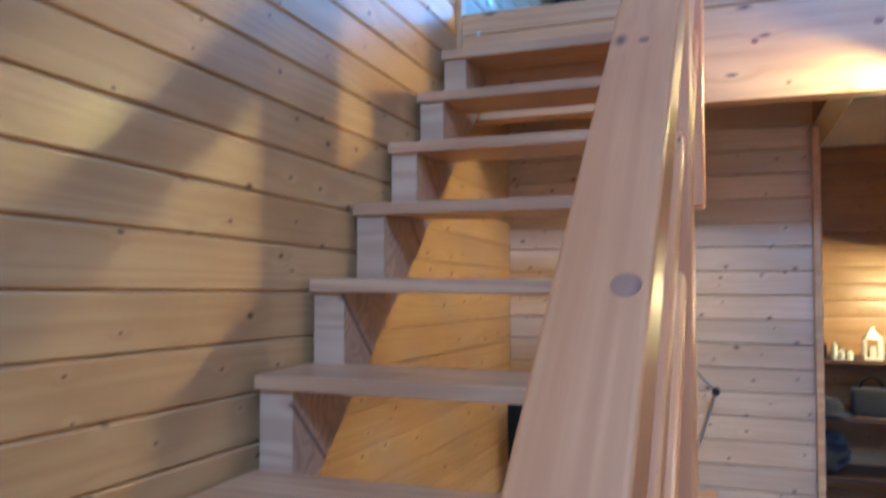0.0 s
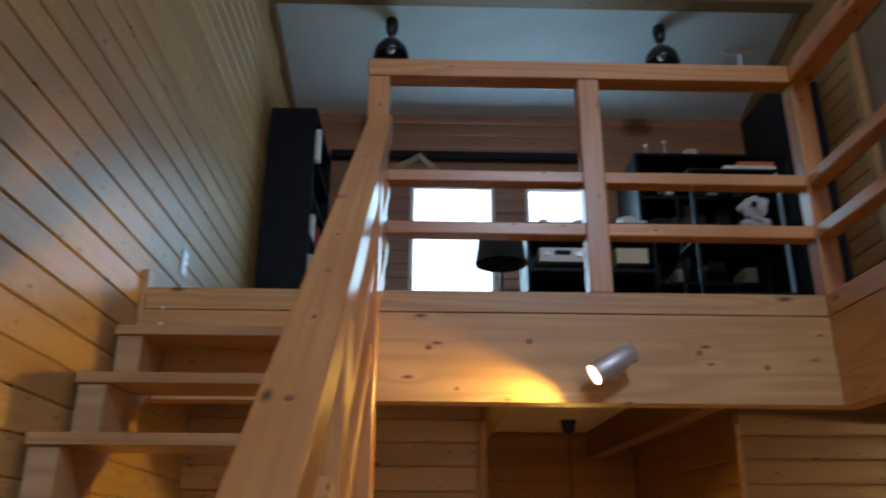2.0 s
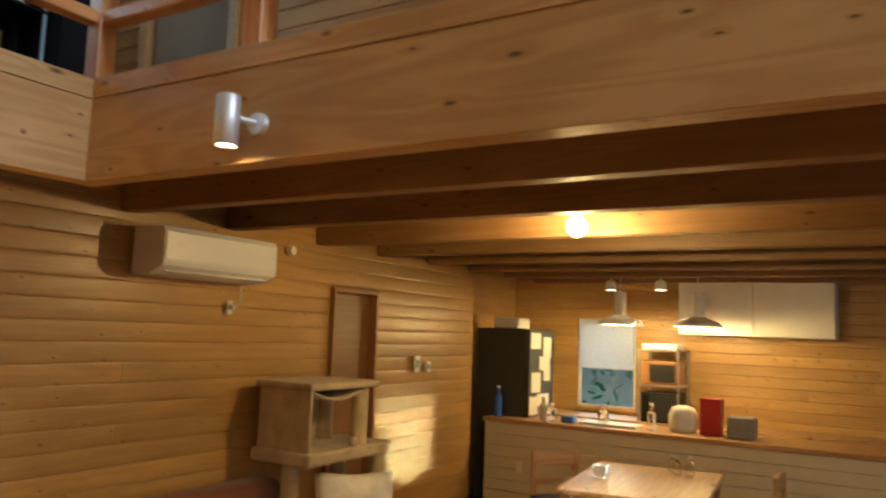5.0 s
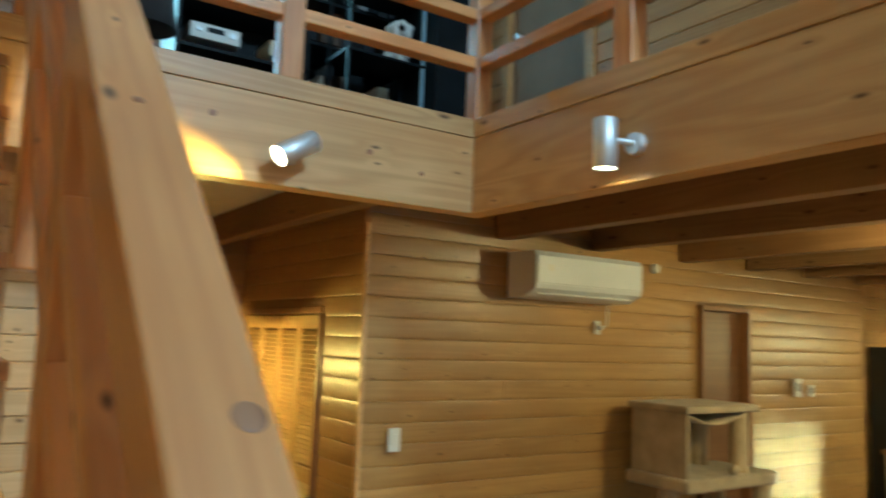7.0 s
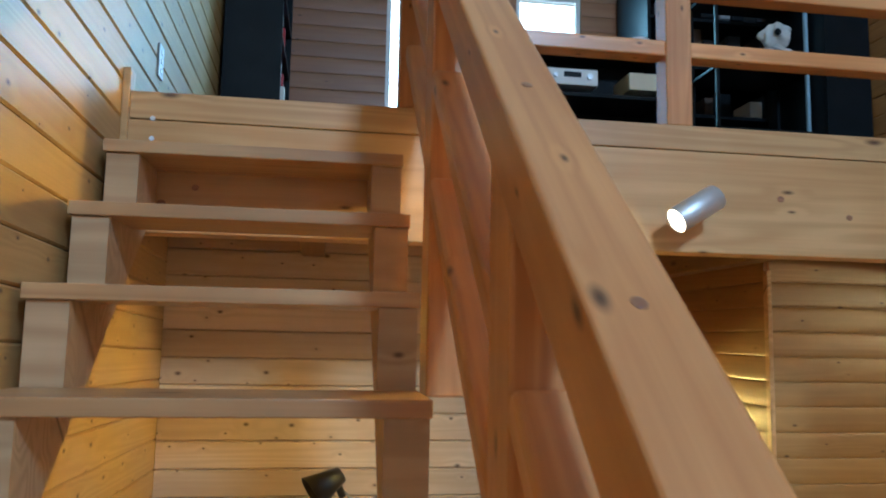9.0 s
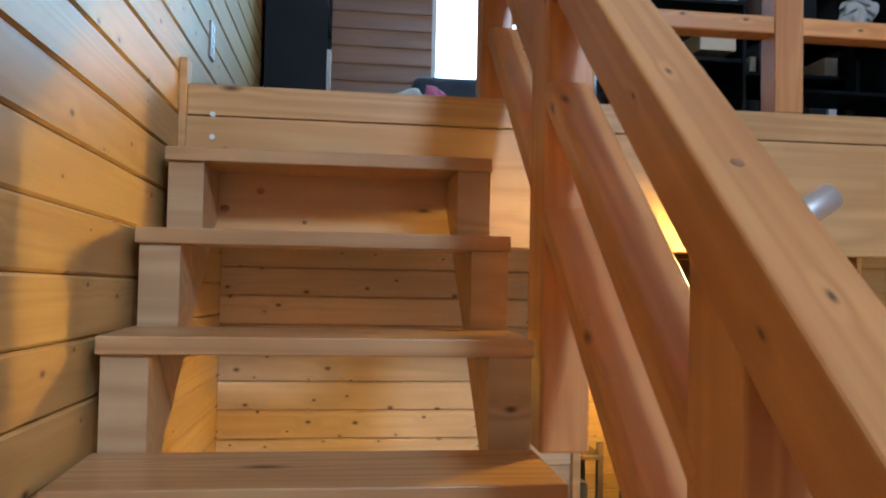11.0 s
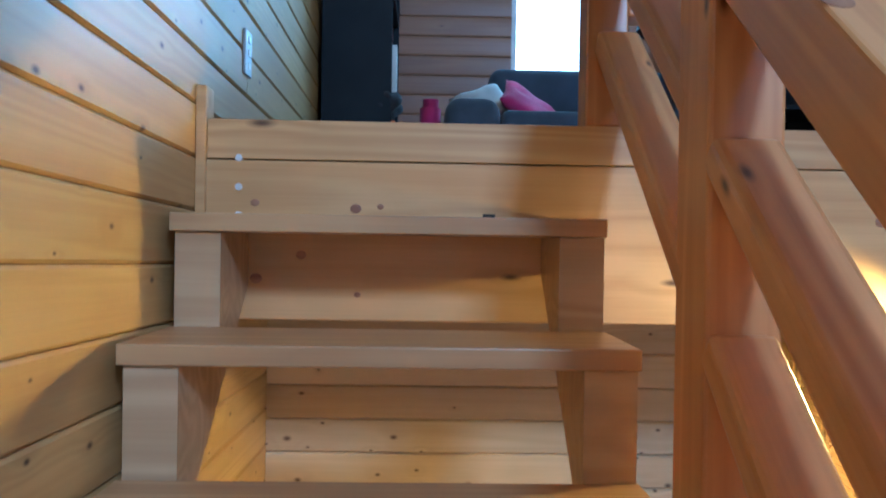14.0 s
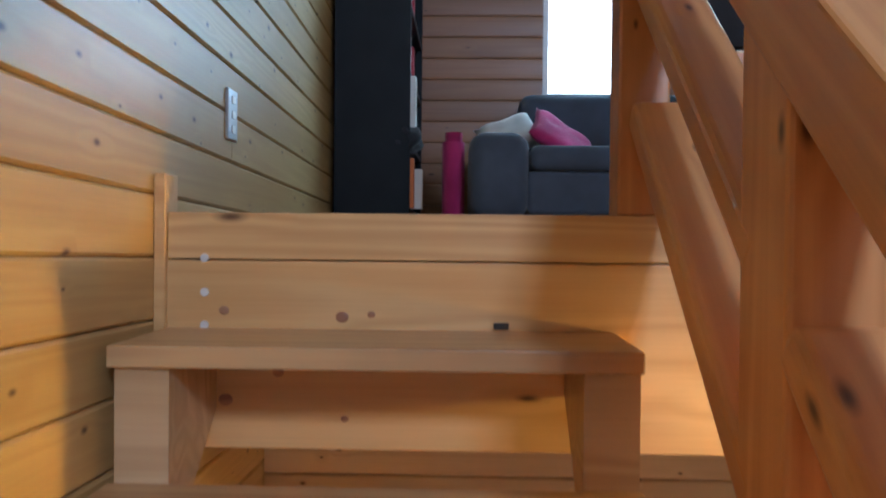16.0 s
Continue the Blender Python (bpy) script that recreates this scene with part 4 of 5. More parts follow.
part("door_leaf", box(B(), -0.02, 0.02, -0.342, 0.342, 0.004, 1.99, 0.003), LOFT_DOOR, ld)
part("knob", cyl(B(), (-0.06, 0.28, 0.95), (-0.02, 0.28, 0.95), 0.022, 0.014, 14), CHROME, ld)
# dark frames hung on the landing wall
HANG = (-1.55, -1.445, 3.26, -2.0, -1.72, 3.262)
carton(X_LOFT - 0.03, X_LOFT - 0.003, HANG[0], HANG[1], HANG[2], HANG[2] + 0.9, BLACK, "wall_panel", "narrow dark panel hung on the landing wall", "panel", 0.004)
carton(X_LOFT - 0.03, X_LOFT - 0.003, HANG[3], HANG[4], HANG[5], HANG[5] + 0.9, BLACK, "wall_panel", "dark panel hung on the landing wall", "panel", 0.004)

# ---- under the loft ----
desk = thing("desk", "plain pine desk under the stairs", "desk", (0.48, 0.70, 0.0))
part("desktop", box(B(), -0.45, 0.45, -0.28, 0.28, 0.70, 0.73, 0.004), TREAD, desk)
for x in (-0.42, 0.42):
    for y in (-0.25, 0.25):
        part("leg", box(B(), x - 0.02, x + 0.02, y - 0.02, y + 0.02, 0, 0.70, 0.003), TREAD, desk)
mon = thing("monitor", "black flat monitor standing on the desk", "monitor", (0.26, 0.78, 0.73))
part("screen", box(B(), -0.23, 0.23, -0.015, 0.015, 0.09, 0.39, 0.006, 2), BLACK, mon, "dark switched-off screen")
part("stem", box(B(), -0.02, 0.02, 0.015, 0.035, 0.0, 0.20, 0.003), BLACK, mon)
part("foot", box(B(), -0.10, 0.10, -0.08, 0.08, 0.0, 0.012, 0.004), BLACK, mon)
carton(0.16, 0.38, 0.45, 0.60, 0.73, 0.745, PAPER, "paper_stack", "stack of white papers on the desk", "papers", 0.001)
al = thing("desk_lamp", "black clamp lamp with a jointed steel arm on the desk", "lamp", (0.80, 0.85, 0.73))
part("clamp", box(B(), -0.025, 0.025, -0.02, 0.02, 0.0, 0.06, 0.004), BLACK_METAL, al)
part("lower_arm", cyl(B(), (0, 0, 0.05), (0.13, 0.03, 0.45), 0.007, 0.007, 10), STEEL, al)
part("joint", cyl(B(), (0.13, 0.015, 0.45), (0.13, 0.045, 0.45), 0.018, 0.018, 14), BLACK_METAL, al)
part("upper_arm", cyl(B(), (0.13, 0.03, 0.45), (-0.11, -0.10, 0.72), 0.006, 0.006, 10), STEEL, al)
part("swivel", cyl(B(), (-0.11, -0.10, 0.70), (-0.125, -0.115, 0.735), 0.014, 0.014, 12), BLACK_METAL, al)
hd = Vector((-0.36, -0.12, -0.22)).normalized()
part("shade", shell(B(), (0, 0, 0), [(0.012, -0.075), (0.030, -0.07), (0.040, -0.03), (0.066, 0.055), (0.064, 0.055), (0.036, -0.03)], 24), BLACK_METAL, al, "glossy black bell shade", Matrix.Translation((-0.175, -0.135, 0.745)) @ hd.to_track_quat("Z", "Y").to_matrix().to_4x4(), True)

# shelf in the alcove with odds and ends
sh = thing("shelf_unit", "dark wooden open shelf against the alcove wall", "shelf", (1.66, 2.62, 0.0))
for x in (-0.28, 0.28):
    for y in (-0.17, 0.17):
        part("upright", box(B(), x - 0.018, x + 0.018, y - 0.018, y + 0.018, 0, 1.25 if x > 0 else 1.20, 0.003), DARK_WOOD, sh)
for z in (0.10, 0.46, 0.815, 1.15):
    part("shelf", box(B(), -0.30, 0.30, -0.19, 0.19, z, z + 0.025, 0.003), DARK_WOOD, sh)
lan = thing("lantern", "small white metal lantern on the shelf", "lantern", (1.78, 2.52, 1.175))
part("base", box(B(), -0.05, 0.05, -0.05, 0.05, 0, 0.015, 0.002), WHITE, lan)
for x in (-0.043, 0.043):
    for y in (-0.043, 0.043):
        part("corner_bar", box(B(), x - 0.006, x + 0.006, y - 0.006, y + 0.006, 0.015, 0.12), WHITE, lan)
part("roof", cyl(B(), (0, 0, 0.12), (0, 0, 0.17), 0.072, 0.02, 4), WHITE, lan, "", pose(0, 0, 0, 0, 0, 45))
part("ring", cyl(B(), (0, 0, 0.17), (0, 0, 0.19), 0.015, 0.012, 12), WHITE, lan)
part("candle", cyl(B(), (0, 0, 0.015), (0, 0, 0.08), 0.02, 0.02, 14), PAPER, lan)
carton(1.40, 1.53, 2.46, 2.58, 1.175, 1.265, BLACK, "speaker", "small black speaker on the shelf", "speaker", 0.006)
for x, h in ((1.57, 0.10), (1.61, 0.06), (1.655, 0.05)):
    solid("jar", shell(B(), (0, 0, 0), [(0.001, 0), (0.018, 0), (0.019, h * 0.75), (0.011, h * 0.85), (0.011, h), (0.001, h)], 14), WHITE, "little white jar on the shelf", "jar", "jars on the shelf", pose(x, 2.48, 1.175))
solid("cap", shell(B(), (0, 0, 0), [(0.001, 0.10), (0.06, 0.09), (0.09, 0.04), (0.10, 0.0), (0.13, -0.002), (0.13, 0.004), (0.098, 0.008)], 20), DARK_CLOTH, "dark cap lying on the shelf", "cap", m=pose(1.53, 2.52, 0.845), smooth=True)
bag = thing("handbag", "black handbag standing on the shelf", "bag", (1.77, 2.52, 0.84))
part("body", box(B(), -0.11, 0.11, -0.06, 0.06, 0, 0.17, 0.02, 3), DARK_CLOTH, bag, smooth=True)
bm = B()
for i in range(10):
    a0, a1 = math.pi * i / 10, math.pi * (i + 1) / 10
    cyl(bm, (0.06 * math.cos(a0), 0, 0.165 + 0.06 * math.sin(a0)), (0.06 * math.cos(a1), 0, 0.165 + 0.06 * math.sin(a1)), 0.006, 0.006, 8)
part("strap", bm, BLACK, bag)
solid("folded_coat", blob(B(), (0, 0, 0.11), (0.13, 0.14, 0.11), 3, 0.6, 8.0), DARK_CLOTH, "dark folded coat lying on the lower shelf", "coat", m=pose(1.52, 2.58, 0.485), smooth=True)
solid("bottle", shell(B(), (0, 0, 0), [(0.001, 0), (0.03, 0), (0.032, 0.13), (0.014, 0.17), (0.014, 0.20), (0.001, 0.20)], 16), WHITE, "white plastic bottle on the shelf", "bottle", m=pose(1.415, 2.48, 0.84), smooth=False)
# pendant lamp of the alcove
pl = thing("pendant_lamp", "lit pendant bulb on a black cord with a dark rose", "pendant lamp", (1.97, 2.22, 1.58))
part("ceiling_rose", shell(B(), (0, 0, 0.84), [(0.012, 0.0), (0.035, 0.01), (0.052, 0.09), (0.052, 0.102), (0.001, 0.102)], 20), BLACK_METAL, pl, smooth=True)
part("cord", cyl(B(), (0, 0, 0.10), (0, 0, 0.85), 0.0035, 0.0035, 8), BLACK, pl)
part("shade", shell(B(), (0, 0, 0.0), [(0.125, 0.022), (0.128, 0.022), (0.10, 0.075), (0.035, 0.118), (0.012, 0.121), (0.004, 0.121)], 32), BLACK_METAL, pl, "dark shallow shade", smooth=True)
part("bulb", blob(B(), (0, 0, 0.025), (0.036, 0.036, 0.042), 3), BULB, pl, "glowing warm bulb", smooth=True)
# coat stand hung with dark coats
cs = thing("coat_stand", "pole coat stand hung with dark coats in the alcove", "coat stand", (2.22, 2.40, 0.0))
part("pole", cyl(B(), (0, 0, 0), (0, 0, 1.55), 0.018, 0.018, 12), WHITE, cs)
for a in (0, 120, 240):
    part("foot", cyl(B(), (0, 0, 0.05), (0.22 * math.cos(radians(a)), 0.22 * math.sin(radians(a)), 0.012), 0.012, 0.012, 8), WHITE, cs)
    part("hook", cyl(B(), (0, 0, 1.46), (0.13 * math.cos(radians(a)), 0.13 * math.sin(radians(a)), 1.54), 0.008, 0.008, 8), WHITE, cs)
bm = shell(B(), (0, 0, 0), [(0.03, 1.40), (0.11, 1.34), (0.15, 1.05), (0.17, 0.7), (0.16, 0.45)], 26)
for v in bm.verts:
    a = math.atan2(v.co.y, v.co.x)
    v.co.x *= 1 + 0.14 * math.sin(5 * a + v.co.z * 2)
    v.co.y *= 1 + 0.14 * math.sin(7 * a + 1)
part("coat", bm, DARK_CLOTH, cs, "dark hanging coats", smooth=True)


# louvred closet doors
def louvre_leaf(y0, y1, handle):
    t = thing("closet_door", "closed honey pine louvred closet door leaf", "door", (2.532, (y0 + y1) / 2, 0.0), 0, "louvred closet doors")
    w = (y1 - y0) / 2 - 0.002
    for s in (-1, 1):
        part("stile", box(B(), -0.92, 0.92, -0.02, 0.02, -0.0125, 0.0125, 0.003), PINE, t, "", Matrix.Translation((0.012, s * (w - 0.02), 0.93)) @ Euler((0, radians(-90), 0)).to_matrix().to_4x4())
    for z0, z1 in ((0.01, 0.13), (0.90, 0.98), (1.77, 1.85)):
        part("cross_rail", box(B(), -w + 0.04, w - 0.04, -0.012, 0.012, -(z1 - z0) / 2, (z1 - z0) / 2, 0.002), PINE, t, "", pose(0.012, 0, (z0 + z1) / 2, 0, 0, 90))
    key = "louvre%.3f" % w
    if key not in BOARDS:
        BOARDS[key] = mesh_of("slat", box(B(), -w + 0.04, w - 0.04, -0.017, 0.017, -0.003, 0.003), PINE)
    z = 0.15
    while z < 1.76:
        if not 0.885 < z < 0.995:
            ob = new("slat", BOARDS[key])
            ob.parent = t
            ob.matrix_local = pose(0.013, 0, z, 0, 0, 90) @ pose(0, 0, 0, -42, 0, 0)
        z += 0.027
    if handle:
        part("handle", cyl(B(), (-0.02, handle * (w - 0.02), 0.94), (0.0, handle * (w - 0.02), 0.94), 0.014, 0.010, 12), STEEL, t)


for i in range(4):
    louvre_leaf(1.525 + i * 0.302, 1.525 + (i + 1) * 0.302, (0, 1, -1, 0)[i])
structure("trim_closet_top", box(B(), 2.52, 2.545, 1.49, 2.77, 1.862, 1.90, 0.003), DOOR_WOOD, "brown closet head trim", "trim")
structure("trim_closet_side", box(B(), 2.515, 2.545, 1.485, 1.522, 0.0, 1.86, 0.003), DOOR_WOOD, "brown closet side trim", "trim")
structure("closet_back", box(B(), 3.0, 3.02, 1.3, 2.84, 0.0, 2.5), BACKING, "plain back of the closet", "wall")

# ---- living room ----
ac = thing("air_conditioner", "white wall-mounted air conditioner on the pine wall", "air conditioner", (3.88, 0.99, 1.99))
bm = B()
prof = [(0.0, 0.0), (-0.15, 0.005), (-0.245, 0.05), (-0.255, 0.075), (-0.255, 0.235), (-0.235, 0.262), (0.0, 0.265)]
ends = [[bm.verts.new((x, y, z)) for y, z in prof] for x in (-0.425, 0.425)]
bm.faces.new(ends[0]), bm.faces.new(ends[1][::-1])
for i in range(len(prof)):
    j = (i + 1) % len(prof)
    bm.faces.new((ends[0][i], ends[0][j], ends[1][j], ends[1][i]))
part("body", bm, AC_WHITE, ac)
part("front_panel", box(B(), -0.418, 0.418, -0.262, -0.254, 0.08, 0.236, 0.003), AC_WHITE, ac)
part("flap", box(B(), -0.37, 0.37, -0.018, 0.018, -0.003, 0.003, 0.001), WHITE, ac, "", pose(0, -0.205, 0.026, 25, 0, 0))
part("sticker", box(B(), -0.34, -0.305, -0.2635, -0.2615, 0.15, 0.185), PAPER, ac, "small bright sticker")
part("grille", box(B(), -0.38, 0.38, -0.20, -0.04, 0.264, 0.268), GREY_PLASTIC, ac)
po = thing("power_socket", "white wall socket with the air conditioner's plug", "socket", (4.175, 0.985, 1.80))
part("plate", box(B(), -0.022, 0.022, -0.008, 0, 0, 0.085, 0.002), WHITE, po)
part("plug", box(B(), -0.014, 0.016, -0.04, -0.008, 0.03, 0.055, 0.004), WHITE, po)
bm = B()
cyl(bm, (0.014, -0.03, 0.045), (0.06, -0.025, 0.06), 0.004, 0.004, 8)
cyl(bm, (0.06, -0.025, 0.06), (0.075, -0.02, 0.22), 0.004, 0.004, 8)
part("cable", bm, WHITE, po)
solid("wall_sensor", cyl(B(), (0, 0, 0), (0, -0.03, 0), 0.034, 0.030, 20), WHITE, "small round white sensor on the pine wall", "sensor", m=pose(4.70, 0.985, 2.256))
for x, z, w, h in ((2.727, 1.155, 0.07, 0.12), (6.35, 1.385, 0.09, 0.14), (6.53, 1.385, 0.07, 0.09)):
    t = thing("wall_switch", "white switch plate on the golden pine wall", "switch", (x, 0.985, z), 0, "wall controls")
    part("plate", box(B(), -w / 2, w / 2, -0.012, 0, 0, h, 0.003), WHITE, t)
    part("rocker", box(B(), -w / 4, w / 4, -0.016, -0.011, h * 0.3, h * 0.75, 0.001), GREY_PLASTIC if x > 6 else WHITE, t)
for x, y in ((5.42, 0.55),):
    solid("ceiling_sensor", cyl(B(), (0, 0, 0), (0, 0, -0.03), 0.07, 0.06, 24), WHITE, "round white detector on the ceiling", "sensor", m=pose(x, y, 2.569))
# inner door
dr = thing("room_door", "closed reddish-brown wooden door in the living room", "door", (5.475, 1.075, 0.0))
part("door_leaf", box(B(), -0.2505, 0.2505, -0.02, 0.02, 0.005, 2.004, 0.003), DOOR_WOOD, dr)
part("door_handle", cyl(B(), (-0.20, -0.07, 0.95), (-0.20, -0.02, 0.95), 0.012, 0.018, 12), STEEL, dr)
structure("door_frame_side", box(B(), 5.192, 5.224, 0.975, 1.14, 0.0, 2.04, 0.003), DOOR_WOOD, "brown door lining", "trim")
structure("door_frame_other", box(B(), 5.726, 5.758, 0.975, 1.14, 0.0, 2.04, 0.003), DOOR_WOOD, "brown door lining", "trim")
structure("door_frame_top", box(B(), 5.224, 5.726, 0.975, 1.14, 2.006, 2.04, 0.003), DOOR_WOOD, "brown door lining", "trim")
structure("room_behind_door", box(B(), 5.0, 6.0, 1.9, 1.95, 0.0, 2.4), BACKING, "dark wall behind the door", "wall")
# globe lamp
gl = thing("globe_lamp", "lit bare globe bulb on a short white ceiling socket", "ceiling lamp", (4.70, -1.087, 2.57))
part("globe", blob(B(), (0, 0, -0.227), (0.056, 0.056, 0.056), 3), BULB, gl, "glowing warm globe", smooth=True)
part("socket", cyl(B(), (0, 0, -0.18), (0, 0, -0.06), 0.022, 0.026, 18), WHITE, gl)
part("ceiling_plate", cyl(B(), (0, 0, -0.06), (0, 0, 0.001), 0.045, 0.055, 22), WHITE, gl)

# brown sofa against the pine wall
bs = thing("living_sofa", "long reddish-brown fabric sofa along the pine wall", "sofa", (3.55, 0.55, 0.0))
part("backrest", soft_box(-0.95, 0.95, 0.18, 0.42, 0.25, 0.80, 0.07), BROWN_CLOTH, bs, smooth=True)
part("base", soft_box(-0.95, 0.95, -0.40, 0.20, 0.08, 0.28, 0.02), BROWN_CLOTH, bs)
for x in (-0.475, 0.475):
    part("seat_cushion", soft_box(x - 0.47, x + 0.47, -0.42, 0.20, 0.28, 0.43, 0.05), BROWN_CLOTH, bs, smooth=True)
for x in (-0.88, 0.88):
    for y in (-0.34, 0.36):
        part("foot", cyl(B(), (x, y, 0), (x, y, 0.09), 0.025, 0.03, 10), BLACK, bs)
# cat tree
ct = thing("cat_tree", "beige plush cat tree with platforms and sisal posts", "cat tree", (4.80, 0.66, 0.0))
part("base", box(B(), -0.40, 0.42, -0.24, 0.24, 0, 0.05, 0.008, 2), CARPET, ct)
part("top_platform", box(B(), -0.44, 0.26, -0.22, 0.24, 1.355, 1.40, 0.015, 3), CARPET, ct)
part("middle_platform", box(B(), -0.46, 0.42, -0.24, 0.24, 0.905, 0.985, 0.02, 3), CARPET, ct)
part("low_platform", box(B(), -0.10, 0.38, -0.30, 0.10, 0.42, 0.48, 0.015, 3), CARPET, ct)
for x, y, z0, z1 in ((0.15, -0.14, 0.985, 1.36), (0.17, 0.17, 0.985, 1.36), (0.34, -0.17, 0.05, 0.91), (0.34, 0.17, 0.05, 0.91), (-0.34, 0.0, 0.05, 0.91)):
    part("post", cyl(B(), (x, y, z0), (x, y, z1), 0.055, 0.055, 18), ROPE, ct, "sisal-wrapped post")
part("side_panel", box(B(), -0.42, -0.395, -0.20, 0.22, 0.98, 1.36, 0.006, 2), CARPET, ct, "upright plush side panel")
part("back_panel", box(B(), -0.395, 0.12, 0.19, 0.215, 0.98, 1.36, 0.006, 2), CARPET, ct)
bm = B()
for a in range(12):
    u0, u1 = a / 12, (a + 1) / 12
    c = [bm.verts.new((-0.39 + 0.50 * u, y, 1.35 - 0.055 * math.sin(math.pi * u) - d)) for d in (0.0, 0.012) for u, y in ((u0, -0.20), (u1, -0.20), (u1, 0.19), (u0, 0.19))]
    for q in ((0, 1, 2, 3), (7, 6, 5, 4), (0, 4, 5, 1), (2, 6, 7, 3)):
        bm.faces.new([c[n] for n in q])
bmesh.ops.remove_doubles(bm, verts=bm.verts, dist=1e-5)
part("hammock", bm, CARPET, ct, "sagging plush hammock under the top", smooth=True)
part("knob", blob(B(), (0.02, -0.20, 1.01), (0.035, 0.03, 0.035), 3), CARPET, ct, "small plush knob", smooth=True)
solid("cushion", cushion_mesh(B(), 0.50, 0.44, 0.13, 12), WHITE_CLOTH, "white cushion leaning on the sofa's end", "cushion", m=pose(4.62, 0.27, 0.655, 66, 0, -42), smooth=True)

# ---- kitchen and dining ----
kc = thing("kitchen_counter", "cream panelled kitchen counter with a wooden top", "counter", (7.92, -0.75, 0.0))
part("body", box(B(), -0.28, 0.30, -1.72, 1.72, 0.0, 0.88, 0.004), CREAM, kc)
for i in range(8):
    z = 0.02 + i * 0.108
    part("panel", box(B(), -1.72, 1.72, -0.008, 0.008, 0.0, 0.102, 0.003), CREAM, kc, "", pose(-0.287, 0, z, 0, 0, 90))
part("worktop", box(B(), -1.74, 1.74, -0.34, 0.32, -0.02, 0.02, 0.005, 2), TREAD, kc, "honey wooden worktop", pose(0, 0, 0.90, 0, 0, 90))
part("outlet", box(B(), -0.302, -0.294, 1.30, 1.37, 0.42, 0.53, 0.002), WHITE, kc)
fr = thing("refrigerator", "tall dark grey refrigerator with papers stuck on its side", "refrigerator", (8.15, 0.95, 0.0))
part("body", box(B(), -0.30, 0.32, -0.30, 0.26, 0.02, 1.80, 0.01, 2), FRIDGE, fr)
part("door", box(B(), -0.30, 0.32, -0.34, -0.302, 0.75, 1.79, 0.008, 2), FRIDGE, fr)
part("door", box(B(), -0.30, 0.32, -0.34, -0.302, 0.04, 0.74, 0.008, 2), FRIDGE, fr)
for i, (z, w, h) in enumerate(((1.60, 0.24, 0.16), (1.50, 0.20, 0.22), (1.38, 0.26, 0.14), (1.16, 0.22, 0.20), (1.02, 0.30, 0.12), (0.94, 0.2, 0.18), (1.27, 0.16, 0.13))):
    x = (-0.27, 0.04, -0.05, -0.24, -0.10, -0.28, 0.06)[i]
    part("note", box(B(), x, x + w, -0.344, -0.341, z, z + h), PAPER, fr, "white paper note")
carton(7.95, 8.23, 0.78, 1.08, 1.80, 1.91, WHITE, "storage_box", "white box on top of the refrigerator", "box", 0.02)


def bottle(x, y, z, h, r, material, label, cat="bottle"):
    t = thing(cat.replace(" ", "_"), label, cat, (x, y, z), 0, "counter clutter")
    part("body", shell(B(), (0, 0, 0), [(0.001, 0), (r, 0), (r, h * 0.62), (r * 0.45, h * 0.78), (r * 0.42, h * 0.92)], 16), material, t)
    part("cap", cyl(B(), (0, 0, h * 0.92), (0, 0, h), r * 0.5, r * 0.5, 12), WHITE, t)


bottle(7.76, 0.90, 0.92, 0.30, 0.04, BLUE, "blue and white spray bottle on the counter")
bottle(7.80, 0.42, 0.92, 0.22, 0.045, WHITE, "white bottle on the counter")
bottle(7.78, 0.33, 0.92, 0.17, 0.05, GLASS, "clear jar on the counter", "jar")
bottle(7.80, -0.18, 0.92, 0.20, 0.05, GLASS, "clear glass jug on the counter", "jug")
bottle(7.85, -0.62, 0.92, 0.24, 0.04, GLASS, "clear glass bottle on the counter")
carton(7.74, 7.86, 0.10, 0.22, 0.92, 0.98, BLUE, "sponge_box", "blue plastic box on the counter", "box", 0.008)
carton(7.75, 8.0, -0.50, 0.05, 0.92, 0.945, WHITE, "tray", "white tray on the counter", "tray", 0.008)
cook = thing("rice_cooker", "white round rice cooker on the counter", "rice cooker", (7.95, -0.88, 0.92))
part("body", shell(B(), (0, 0, 0), [(0.001, 0), (0.11, 0), (0.13, 0.05), (0.13, 0.15), (0.11, 0.19)], 22), WHITE, cook, smooth=True)
part("lid", shell(B(), (0, 0, 0), [(0.112, 0.188), (0.10, 0.215), (0.04, 0.235), (0.001, 0.237)], 22), WHITE, cook, smooth=True)
carton(7.86, 8.02, -1.22, -1.04, 0.92, 1.24, RED, "canister", "tall red tin canister on the counter", "canister", 0.012)
carton(7.80, 8.04, -1.50, -1.28, 0.92, 1.10, GREY_PLASTIC, "toaster", "grey toaster on the counter", "toaster", 0.015)
# oven rack on the back worktop
bk = thing("back_worktop", "wooden back worktop with white drawers along the kitchen wall", "worktop", (8.92, -0.9, 0.0))
part("body", box(B(), -0.26, 0.25, -1.9, 1.9, 0.0, 0.86, 0.004), WHITE, bk)
part("worktop", box(B(), -0.28, 0.265, -1.9, 1.9, 0.86, 0.90, 0.004), TREAD, bk)
ov = thing("microwave_rack", "steel rack with a microwave and toaster oven", "rack", (8.85, -0.46, 0.90))
for x in (-0.2, 0.2):
    for y in (-0.2, 0.2):
        part("upright", box(B(), x - 0.01, x + 0.01, y - 0.01, y + 0.01, 0, 0.74, 0.002), STEEL, ov)
for z in (0.36, 0.72):
    part("shelf", box(B(), -0.21, 0.21, -0.21, 0.21, z, z + 0.02, 0.003), STEEL, ov)
mw = thing("microwave", "black microwave standing in the steel rack", "microwave", (8.85, -0.46, 0.90))
